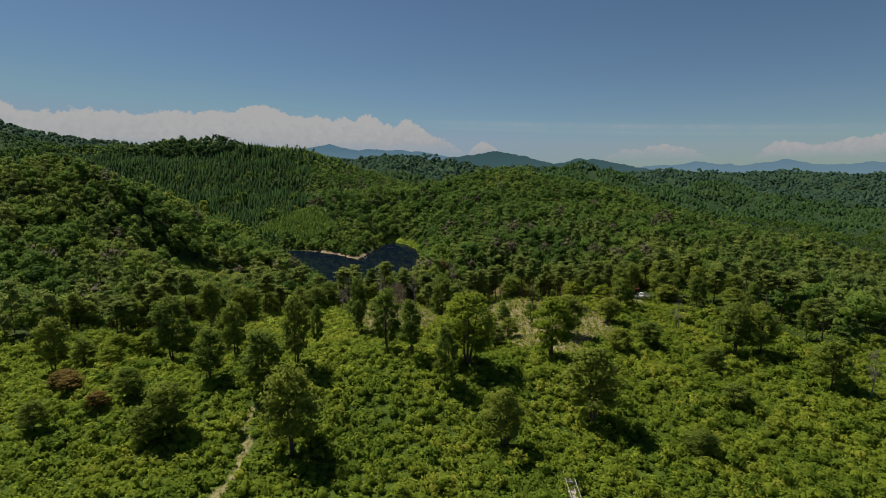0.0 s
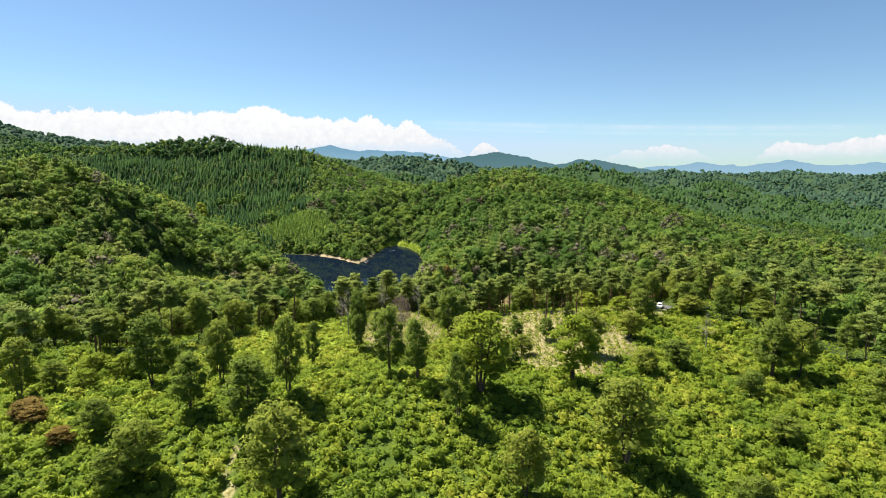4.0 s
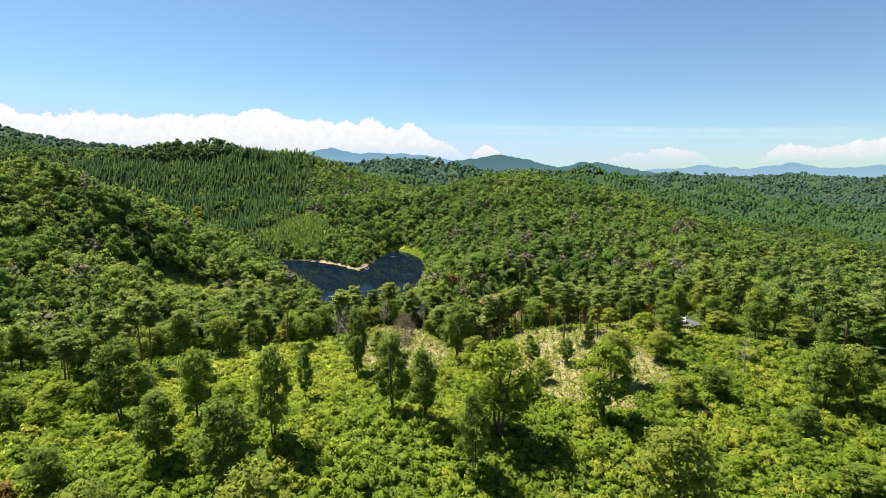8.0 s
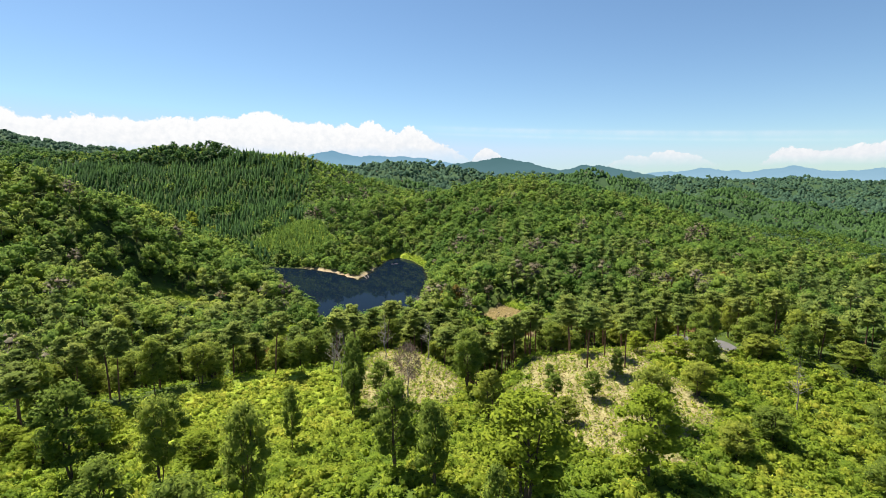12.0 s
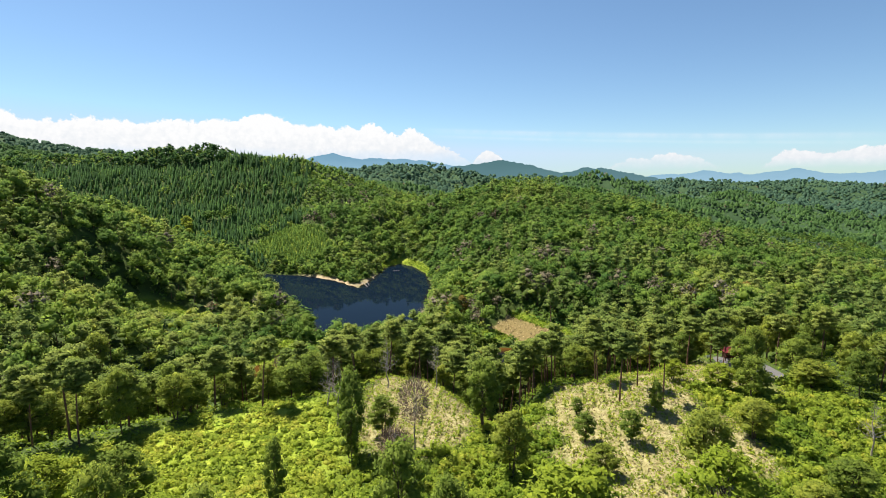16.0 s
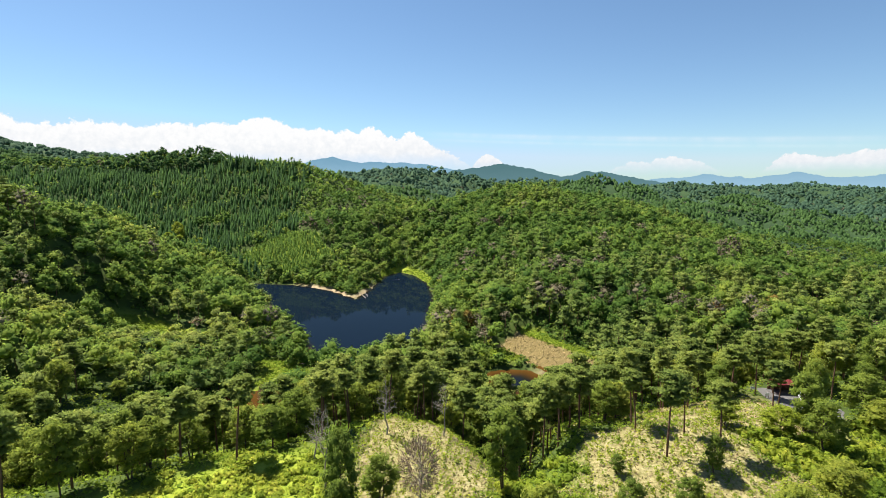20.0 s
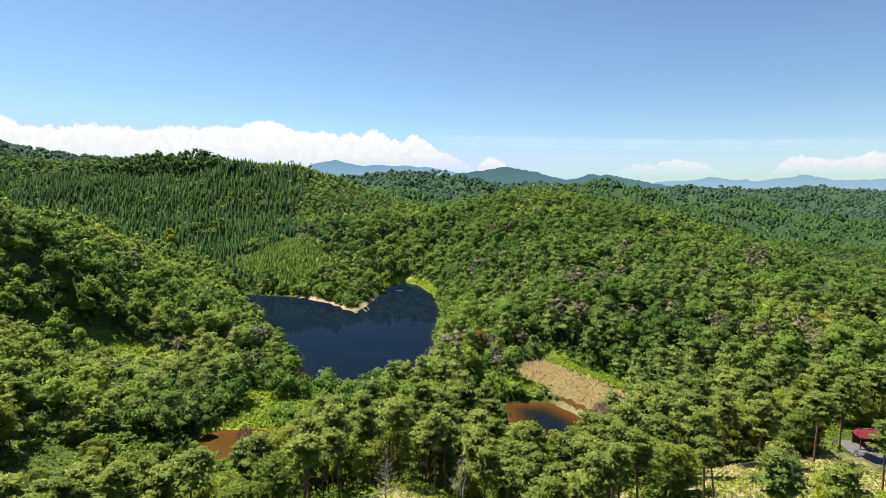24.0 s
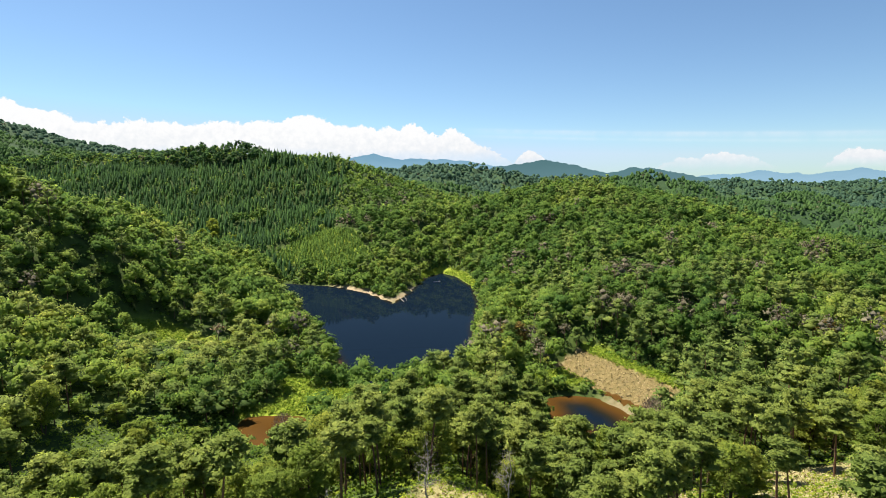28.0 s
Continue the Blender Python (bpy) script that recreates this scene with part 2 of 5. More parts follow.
def tube(points, radii, sides=6):
    """Vertices and quads of a tapered limb along the points."""
    points = np.asarray(points, float)
    t = np.gradient(points, axis=0)
    t /= np.linalg.norm(t, axis=1, keepdims=True) + 1e-9
    up = np.where(np.abs(t[:, 2:3]) > 0.9, [[1.0, 0, 0]], [[0, 0, 1.0]])
    a = np.cross(t, up)
    a /= np.linalg.norm(a, axis=1, keepdims=True) + 1e-9
    b = np.cross(t, a)
    ang = np.linspace(0, 2 * np.pi, sides, endpoint=False)
    ring = np.cos(ang)[None, :, None] * a[:, None] + np.sin(ang)[None, :, None] * b[:, None]
    V = (points[:, None] + ring * np.asarray(radii, float)[:, None, None]).reshape(-1, 3)
    k, F = len(points), []
    for i in range(k - 1):
        for j in range(sides):
            F.append((i * sides + j, i * sides + (j + 1) % sides, (i + 1) * sides + (j + 1) % sides, (i + 1) * sides + j))
    return V, np.array(F)


def join(pieces):
    V, F, n = [], [], 0
    for v, f in pieces:
        V.append(v)
        F.append(f + n)
        n += len(v)
    return np.concatenate(V), np.concatenate(F)


def part(name, me, parent, label=""):
    ob = new(name, me)
    ob.parent = parent
    return tagged(ob, label) if label else ob


def smooth(x):
    x = np.clip(x, 0, 1)
    return x * x * (3 - 2 * x)


def bell(x, y, cx, cy, sx, sy, turn=0.0, px=2.0, py=2.0):
    c, s = math.cos(radians(turn)), math.sin(radians(turn))
    u, v = (x - cx) * c + (y - cy) * s, -(x - cx) * s + (y - cy) * c
    return np.exp(-np.abs(u / sx) ** px * 0.5 - np.abs(v / sy) ** py * 0.5)


def waves(x, y, scale, seed, octaves=3):
    """Gentle unevenness from a few crossing sines."""
    rg, z, amp = rng_of(seed), 0, 1.0
    for _ in range(octaves):
        for _ in range(3):
            a, ph = rg.uniform(0, 2 * np.pi, 2)
            z = z + amp / 3 * np.sin((x * math.cos(a) + y * math.sin(a)) * 2 * np.pi / (scale * rg.uniform(0.8, 1.25)) + ph)
        scale, amp = scale * 0.45, amp * 0.5
    return z


# ---- the lie of the land ----
LAKE = [(-99, 446), (-69, 435), (-57, 426), (-43, 412), (-27, 387), (-21, 412), (-14, 460), (-2, 481), (8, 465), (16, 430), (17, 386),
        (11, 340), (9, 305), (0, 287), (-12, 276), (-25, 271), (-31, 276), (-38, 297), (-57, 344), (-77, 384), (-99, 425)]
POND_WEST = [(-53, 249), (-45, 250), (-37, 247), (-36, 238), (-42, 231), (-50, 235), (-55, 243)]
POND_EAST = [(26, 262), (33, 262.5), (42, 261), (48, 250), (50, 240), (42, 232), (32, 235), (26, 245)]
YOUNG = [(-116, 478), (-108, 502), (-88, 519), (-66, 500), (-44, 456), (-78, 452)]     # plot of young conifers
DAM_A, DAM_B = (46.0, 291.0), (65.0, 252.0)            # the crest of the bare embankment


def shore(x, y, poly):
    """Distance to a shoreline, negative in the water."""
    d, inside = np.full(x.shape, 1e9), np.zeros(x.shape, bool)
    for (ax, ay), (bx, by) in zip(poly, poly[1:] + poly[:1]):
        ex, ey = bx - ax, by - ay
        t = np.clip(((x - ax) * ex + (y - ay) * ey) / (ex * ex + ey * ey), 0, 1)
        d = np.minimum(d, np.hypot(x - ax - t * ex, y - ay - t * ey))
        inside ^= ((ay > y) != (by > y)) & (x < ex * (y - ay) / (ey if ey else 1e-9) + ax)
    return np.where(inside, -d, d)


def water_distance(x, y):
    near = (np.abs(x) < 260) & (y > 100) & (y < 620)
    d = np.full(x.shape, 120.0)
    w = 1.2 * waves(x, y, 14, 5, 2)
    for poly in (LAKE, POND_WEST, POND_EAST):
        d[near] = np.minimum(d[near], (shore(x, y, poly) if x.ndim == 0 else shore(x[near], y[near], poly)))
    return d + w * (d > -3)


def dam_frame(x, y):
    """Along the crest from 0 to 1, and metres from it towards the east pond (positive)."""
    ex, ey = DAM_B[0] - DAM_A[0], DAM_B[1] - DAM_A[1]
    ll = math.hypot(ex, ey)
    s = ((x - DAM_A[0]) * ex + (y - DAM_A[1]) * ey) / (ll * ll)
    d = ((x - DAM_A[0]) * ey - (y - DAM_A[1]) * ex) / ll
    return s, d


def height(x, y):
    x, y = np.asarray(x, float), np.asarray(y, float)
    z = 1.5 + 0.0 * x
    # the near plateau with its two bare knolls and the gully between them
    edge = 196 + 9 * bell(x, y * 0, -5, 0, 12, 1e9) - 26 * bell(x, y * 0, 19, 0, 7, 1e9) + 8 * bell(x, y * 0, 48, 0, 16, 1e9) + 16 * bell(x, y * 0, 95, 0, 30, 1e9) - 22 * smooth((-25 - x) / 50)
    top = 16.3 + 6.5 * bell(x, y, -3, 111, 38, 13) + 3.4 * bell(x, y, 45, 160, 20, 24) + 1.2 * bell(x, y, -4, 172, 12, 16) - 3.0 * bell(x, y, 75, 100, 35, 35) - 2.0 * bell(x, y, 19, 160, 6, 26)
    z = z + (top - 1.5) * smooth((edge - y) / 46 + 0.5) * smooth((230 - x) / 120) * smooth((x + 260) / 130) * smooth((y + 400) / 300)
    # the wooded hill west of the lake
    z = z + 44 * bell(x, y, -194, 354, 62, 66) + 14 * bell(x, y, -178, 300, 46, 46) + 9 * bell(x, y, -118, 225, 36, 40)
    z = z + 13 * bell(x, y, -420, 330, 120, 120)
    z = z * (1 - 0.82 * bell(x, y, -99, 304, 20, 18, 25))
    # the plantation ridge behind, and the spur above the beach
    z = z + (83 - 9 * smooth((-380 - x) / 150)) * bell(x, y, -370, 712, 306, 112, 0, 6.0, 2.0) + 12 * bell(x, y, -52, 500, 40, 42)
    # the wooded hill east of the lake
    z = z + 52 * bell(x, y, 122, 612, 96, 160, -6) + 8 * bell(x, y, 95, 300, 36, 42)
    # far ridges
    z = z + 12 * bell(x, y, 240, 1180, 420, 150) + 44 * bell(x, y, -150, 1000, 150, 140) + 204 * bell(x, y, -1130, 1500, 420, 240) + 92 * bell(x, y, -40, 1800, 150, 220) + 34 * bell(x, y, 360, 1950, 240, 200)
    z = z + 33 * bell(x, y, 520, 960, 62, 210, 24) + 22 * bell(x, y, 330, 900, 60, 150, -10) + 62 * bell(x, y, 760, 1350, 330, 120, 25) + 40 * bell(x, y, 1700, 2000, 700, 200) + 36 * bell(x, y, 600, 2150, 900, 200)
    z = z - 58 * smooth((x - 190 - 0.1 * y) / 330) * smooth((y - 120) / 260) * smooth((2600 - y) / 1200)
    farther = smooth((np.hypot(x, y) - 500) / 900)
    z = z + waves(x, y, 380, 11, 4) * 15 * farther + (0.55 - np.abs(waves(x, y, 300, 14, 3))) * 34 * farther * smooth((x + 500) / 500) + waves(x, y, 85, 12, 3) * (0.4 + 4.0 * smooth((y - 215) / 120))
    z = z + waves(x, y, 9, 13, 2) * 0.22
    # the bare embankment above the east pond
    s, d = dam_frame(x, y)
    on = smooth((s + 0.12) / 0.12) * smooth((1.12 - s) / 0.12)
    slope = np.clip(4.6 - np.clip(d, 0, 99) * 0.48, -1.0, 4.6)
    face = on * smooth((d + 7) / 3) * smooth((17 - d) / 4)
    z = z * (1 - face) + slope * face
    # shores and beds
    w = water_distance(x, y)
    bank = np.clip(w / 62.0, 0, 1) ** 0.85
    low = np.where(w < 0, np.maximum(-3.0, 0.28 * w), 0.05 + 0.10 * np.clip(w, 0, 14))
    keep = np.maximum(bank, face * smooth(w / 2))
    z = z * keep + low * (1 - keep)
    # flat parking ground
    lot = smooth((18 - np.hypot((x - 87.5) * 1.3, (y - 193))) / 6)
    z = z * (1 - lot) + 14.2 * lot
    return z


def cover(x, y):
    """What grows where: bare planting ground, bright meadow, open fern land, sandy beach."""
    wob = waves(x, y, 22, 21, 3)
    bare = smooth(1.7 - 1.2 * np.hypot((x - 41) / 17, (y - 150) / 25) + 0.25 * wob) + 0.8 * smooth(1.6 - 1.2 * np.hypot((x - 1) / 13, (y - 166) / 22) + 0.2 * wob)
    bare = np.maximum(bare, 0.85 * smooth(1.6 - 1.2 * np.hypot((x - 62) / 27, (y - 186) / 19) + 0.3 * wob))
    s, d = dam_frame(x, y)
    dam = ((s > -0.03) & (s < 0.93) & (d > 0.6) & (d < 13)) * 1.0
    bare = np.maximum(bare * (y < 190 + 6 * wob + 18 * smooth((x - 40) / 12)), dam)
    trail = smooth(1.5 - np.abs(x + 23 - 1.2 * np.sin(y / 6)) / 0.8) * (y > 70) * (y < 99) * smooth(1.2 + 0.9 * wob)
    bare = np.clip(np.maximum(bare, trail), 0, 1)
    w = water_distance(x, y)
    meadow = smooth(1.6 - 1.3 * np.hypot((x + 102) / 16, (y - 306) / 8.5)) + smooth(1.7 - 1.2 * np.hypot((x + 37) / 11, (y - 257) / 8)) + smooth(1.7 - 1.2 * np.hypot((x + 49) / 8, (y - 250) / 4)) + smooth(1.6 - 1.2 * np.hypot((x + 46) / 5, (y - 268) / 6))
    meadow = meadow + smooth(1.7 - 1.2 * np.hypot((x + 24) / 14, (y - 158) / 18)) + smooth(1.7 - 1.2 * np.hypot((x + 37) / 20, (y - 148) / 15)) + ((s > -0.05) & (s < 0.98) & (d > -5.5) & (d <= 0.6)) * 0.9 + 0.8 * ((s > 0.0) & (s < 0.42) & (d > 9.5) & (d < 15))
    meadow = meadow + 0.8 * (shore(x, y, YOUNG) < 0) + ((y > 420) & (x > -16) & (x < 40) & (w > 0) & (w < 4.5)) * 1.0 + smooth(1.6 - 1.3 * np.hypot((x - 33) / 9, (y - 271) / 6))
    sand = smooth((3.4 - w) / 2.2) * (w > -4) * np.clip(smooth(1.7 - 1.2 * np.hypot((x + 48) / 30, (y - 410) / 28)) + smooth(1.7 - 1.2 * np.hypot((x + 32) / 9, (y - 268) / 7)) + 0.5 * smooth(1.6 - 1.2 * np.hypot((x - 48) / 8, (y - 248) / 15)), 0, 1)
    lot = 1.0 * (np.hypot((x - 87.2) * 1.6, y - 193) < 11.5)
    edge = 178 - 17 * smooth((-28 - x) / 30) + 12 * bell(x, 0 * y, 72, 0, 8, 1e9) - 40 * smooth((x - 92) / 16)
    opened = smooth((edge + 8 * wob - y) / 14)
    return np.clip(bare, 0, 1), np.clip(meadow, 0, 1), opened, np.clip(sand, 0, 1), lot, w


def terrain():
    """One sheet, finely meshed near the path and coarser towards the horizon."""
    n, k = 330, 370
    u = np.linspace(-1, 1, n)
    xs = 230 * u + 4400 * np.sign(u) * np.abs(u) ** 7
    v = np.linspace(0, 1, k)
    ys = -350 + 330 * smooth(v / 0.14) + 20 + 700 * np.clip((v - 0.1) / 0.9, 0, 1) + 4050 * np.clip((v - 0.70) / 0.30, 0, 1) ** 3
    X, Y = np.meshgrid(xs, ys)
    x, y = X.ravel(), Y.ravel()
    z = height(x, y)
    i = np.arange(n * k).reshape(k, n)
    F = np.stack([i[:-1, :-1], i[:-1, 1:], i[1:, 1:], i[1:, :-1]], -1).reshape(-1, 4)
    me = mesh_of("ground", np.stack([x, y, z], 1), [F], GROUND, smooth=True)
    bare, meadow, opened, sand, lot, w = cover(x, y)
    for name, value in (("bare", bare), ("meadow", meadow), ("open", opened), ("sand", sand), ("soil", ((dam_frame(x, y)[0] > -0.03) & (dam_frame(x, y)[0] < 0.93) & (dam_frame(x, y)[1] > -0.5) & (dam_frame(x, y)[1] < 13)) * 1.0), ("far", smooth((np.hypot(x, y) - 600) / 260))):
        me.attributes.new(name, "FLOAT", "POINT").data.foreach_set("value", value.astype(np.float32))
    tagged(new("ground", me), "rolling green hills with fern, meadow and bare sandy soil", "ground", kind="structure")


terrain()


def water(name, poly, level, label):
    xs, ys = np.array(poly).T
    X, Y = np.meshgrid(np.arange(xs.min() - 9, xs.max() + 9, 2.0), np.arange(ys.min() - 9, ys.max() + 9, 2.0))
    k, n = X.shape
    i = np.arange(n * k).reshape(k, n)
    F = np.stack([i[:-1, :-1], i[:-1, 1:], i[1:, 1:], i[1:, :-1]], -1).reshape(-1, 4)
    d = shore(X.ravel(), Y.ravel(), poly)
    F = F[d[F].min(1) < 4.5]
    me = mesh_of(name, np.stack([X.ravel(), Y.ravel(), 0 * X.ravel() + level], 1), [F], WATER, smooth=True)
    reach, shift = {"lake": (5.0, 3.0), "pond_west": (34.0, 0.5), "pond_east": (10.0, 0.3)}[name]
    me.attributes.new("depth", "FLOAT", "POINT").data.foreach_set("value", np.clip((-d + shift) / reach, 0, 1).astype(np.float32))
    tagged(new(name, me), label, "water", kind="structure")


water("lake", LAKE, 0.0, "calm dark blue lake with brown shallows at its edge")
water("pond_west", POND_WEST, 0.0, "small shallow pond with murky brown water")
water("pond_east", POND_EAST, -0.1, "small dark pond with brown shallows")


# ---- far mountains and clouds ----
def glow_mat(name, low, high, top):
    """Hazy distance: a plain glowing backdrop, haze in its colour, paler towards its foot."""
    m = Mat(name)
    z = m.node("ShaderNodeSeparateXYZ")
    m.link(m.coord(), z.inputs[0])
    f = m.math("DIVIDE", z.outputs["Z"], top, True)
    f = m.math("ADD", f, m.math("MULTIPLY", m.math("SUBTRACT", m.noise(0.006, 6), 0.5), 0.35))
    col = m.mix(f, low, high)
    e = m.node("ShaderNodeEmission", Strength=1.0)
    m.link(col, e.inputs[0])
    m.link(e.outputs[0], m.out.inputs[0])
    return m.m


def range_of_hills(name, far, line, material, label, seed, rough=1.0):
    """A chain of far hills: its skyline as bearings in degrees to the right of +y, and heights in metres."""
    deg = np.linspace(-60, 60, 1400)
    b = np.radians(deg)
    z = np.interp(deg, [p[0] for p in line], [p[1] for p in line])
    soft = np.exp(-0.5 * (np.arange(-9, 10) / 2.6) ** 2)
    z = np.convolve(np.pad(z, 9, "edge"), soft / soft.sum(), "valid")
    rg = rng_of(seed)
    for k in range(6, 60):
        z = z + rough * 7.0 / k ** 0.9 * np.sin(deg * 0.55 * k + rg.uniform(0, 6.28))
    rows, V = 9, []
    for r in range(rows):
        f = r / (rows - 1)
        spur = 90 * np.sin(deg * 2.1 + 3 * f + seed) + 50 * np.sin(deg * 5.3 + 5 * f)
        d = far - (900 + spur) * (1 - f) * f - 500 * (1 - f)
        V.append(np.stack([np.sin(b) * d, np.cos(b) * d, -60 + (z + 60) * f ** 0.8], 1))
    n = len(b)
    i = np.arange(rows * n).reshape(rows, n)
    F = np.stack([i[:-1, :-1], i[:-1, 1:], i[1:, 1:], i[1:, :-1]], -1).reshape(-1, 4)
    me = mesh_of(name, np.concatenate(V), [F], material, smooth=True)
    tagged(new(name, me), label, "mountains", kind="structure")


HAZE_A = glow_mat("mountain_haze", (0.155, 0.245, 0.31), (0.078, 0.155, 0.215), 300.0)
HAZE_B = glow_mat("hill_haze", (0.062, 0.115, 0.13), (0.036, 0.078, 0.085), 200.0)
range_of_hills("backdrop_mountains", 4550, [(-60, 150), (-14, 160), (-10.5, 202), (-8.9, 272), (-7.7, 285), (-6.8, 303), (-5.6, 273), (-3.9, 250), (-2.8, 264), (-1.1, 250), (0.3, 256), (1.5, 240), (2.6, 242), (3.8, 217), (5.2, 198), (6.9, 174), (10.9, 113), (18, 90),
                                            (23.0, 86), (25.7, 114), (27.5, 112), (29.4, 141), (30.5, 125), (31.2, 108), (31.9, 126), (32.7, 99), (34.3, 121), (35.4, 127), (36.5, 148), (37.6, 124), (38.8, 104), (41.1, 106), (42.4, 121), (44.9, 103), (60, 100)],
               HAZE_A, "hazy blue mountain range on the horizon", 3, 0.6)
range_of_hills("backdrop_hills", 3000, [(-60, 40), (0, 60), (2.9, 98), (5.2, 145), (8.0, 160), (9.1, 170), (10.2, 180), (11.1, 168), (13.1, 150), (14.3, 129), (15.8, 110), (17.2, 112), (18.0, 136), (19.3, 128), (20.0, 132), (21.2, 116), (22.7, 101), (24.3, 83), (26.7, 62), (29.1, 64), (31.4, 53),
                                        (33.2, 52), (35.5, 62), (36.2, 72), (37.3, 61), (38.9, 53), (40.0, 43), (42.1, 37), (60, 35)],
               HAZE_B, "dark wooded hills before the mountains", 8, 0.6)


def cloud_sheet(name, far, line, base, label, full, puff):
    """Heaped cumulus in the far sky, its tops as bearings in degrees and heights in metres; it thins out towards its base."""
    m = Mat(name)
    z = m.node("ShaderNodeSeparateXYZ")
    m.link(m.coord(), z.inputs[0])
    billow = m.node("ShaderNodeTexVoronoi", Scale=0.019)
    billow.feature = "SMOOTH_F1"
    billow.inputs["Detail"].default_value = 2.0
    warp = m.n.new("ShaderNodeVectorMath")
    warp.operation = "MULTIPLY_ADD"
    wob = m.node("ShaderNodeTexNoise", Scale=0.012, Detail=4.0)
    m.link(m.coord(), wob.inputs["Vector"])
    m.link(wob.outputs["Color"], warp.inputs[0])
    warp.inputs[1].default_value = (55, 55, 55)
    m.link(m.coord(), warp.inputs[2])
    m.link(warp.outputs[0], billow.inputs["Vector"])
    lump = m.math("SUBTRACT", 0.5, billow.outputs["Distance"])
    fine = m.math("SUBTRACT", m.noise(0.03, 6, 0.62), 0.5)
    over = m.math("ADD", m.math("SUBTRACT", m.attr("crown"), z.outputs["Z"]), m.math("ADD", m.math("MULTIPLY", lump, puff), m.math("MULTIPLY", fine, puff * 0.9)))
    edge = m.math("DIVIDE", over, puff * 0.30, True)
    thin = m.math("ADD", m.math("DIVIDE", m.math("SUBTRACT", z.outputs["Z"], base), full), m.math("MULTIPLY", m.math("SUBTRACT", m.noise(0.006, 5), 0.5), 0.9), True)
    alpha = m.math("MULTIPLY", edge, thin)
    body = m.math("ADD", m.math("ADD", m.math("MULTIPLY", lump, 0.5), m.math("MULTIPLY", fine, 0.9)), m.math("ADD", m.math("DIVIDE", m.math("SUBTRACT", z.outputs["Z"], base), 420.0), 0.3), True)
    # The cloud glows: sunlit white tops and greyer base are put into its colour.
    col = m.ramp(body, [(0.1, (0.335, 0.352, 0.372)), (0.5, (0.372, 0.38, 0.392)), (0.85, (0.413, 0.413, 0.415))])
    e = m.node("ShaderNodeEmission", Strength=1.0)
    m.link(col, e.inputs[0])
    t, mixed = m.n.new("ShaderNodeBsdfTransparent"), m.n.new("ShaderNodeMixShader")
    m.link(alpha, mixed.inputs[0])
    m.link(t.outputs[0], mixed.inputs[1])
    m.link(e.outputs[0], mixed.inputs[2])
    m.link(mixed.outputs[0], m.out.inputs[0])
    deg = np.arange(line[0][0], line[-1][0], 0.1)
    top = np.interp(deg, [p[0] for p in line], [p[1] for p in line])
    round_off = np.exp(-0.5 * (np.arange(-8, 9) / 3.0) ** 2)
    top = np.convolve(np.pad(top, 8, "edge"), round_off / round_off.sum(), "valid")
    zs = np.linspace(base - 40, max(p[1] for p in line) + puff, 12)
    D, Z = np.meshgrid(np.radians(deg), zs)
    n = len(deg)
    i = np.arange(12 * n).reshape(12, n)
    F = np.stack([i[:-1, :-1], i[:-1, 1:], i[1:, 1:], i[1:, :-1]], -1).reshape(-1, 4)
    me = mesh_of(name, np.stack([np.sin(D) * far, np.cos(D) * far, Z], -1).reshape(-1, 3), [F], m.m, smooth=True)
    me.attributes.new("crown", "FLOAT", "POINT").data.foreach_set("value", np.tile(top, 12).astype(np.float32))
    tagged(new(name, me), label, "cloud", kind="structure")


cloud_sheet("backdrop_cloud_bank", 4700, [(-58, 640), (-48, 600), (-40.0, 640), (-37.3, 665), (-35.4, 600), (-33.4, 574), (-32.4, 526), (-30.9, 519), (-28.6, 553), (-25.7, 547), (-23.6, 520), (-21.3, 565), (-19.0, 548), (-17.5, 582), (-15.6, 562), (-14.5, 618), (-13.3, 640),
                                          (-11.9, 597), (-10.4, 555), (-7.7, 542), (-6.1, 512), (-5.2, 548), (-4.3, 499), (-3.3, 578), (-2.4, 550), (-1.0, 487), (-0.2, 462), (0.8, 540), (1.6, 520), (2.4, 470), (3.5, 408), (5.2, 345), (7.5, 220), (9, 150)], 190, "long white bank of heaped cumulus cloud", 150.0, 52.0)
cloud_sheet("backdrop_cloud_small", 4690, [(6.8, 190), (8.1, 322), (9.0, 346), (9.8, 300), (10.9, 215), (12, 150), (20, 150), (21.4, 212), (23.2, 268), (24.2, 232), (24.9, 266), (26.2, 296), (27.6, 270), (28.6, 250), (29.8, 196), (31, 150)], 150, "small white cumulus cloud low over the hills", 120.0, 34.0)
cloud_sheet("backdrop_cloud_east", 4695, [(33, 120), (33.9, 168), (34.9, 262), (35.9, 297), (37.1, 276), (38.7, 263), (40.2, 284), (41.3, 297), (42.3, 299), (44.0, 327), (46.6, 366), (52, 380), (58, 300)], 150, "white cumulus clouds over far mountains", 70.0, 38.0)


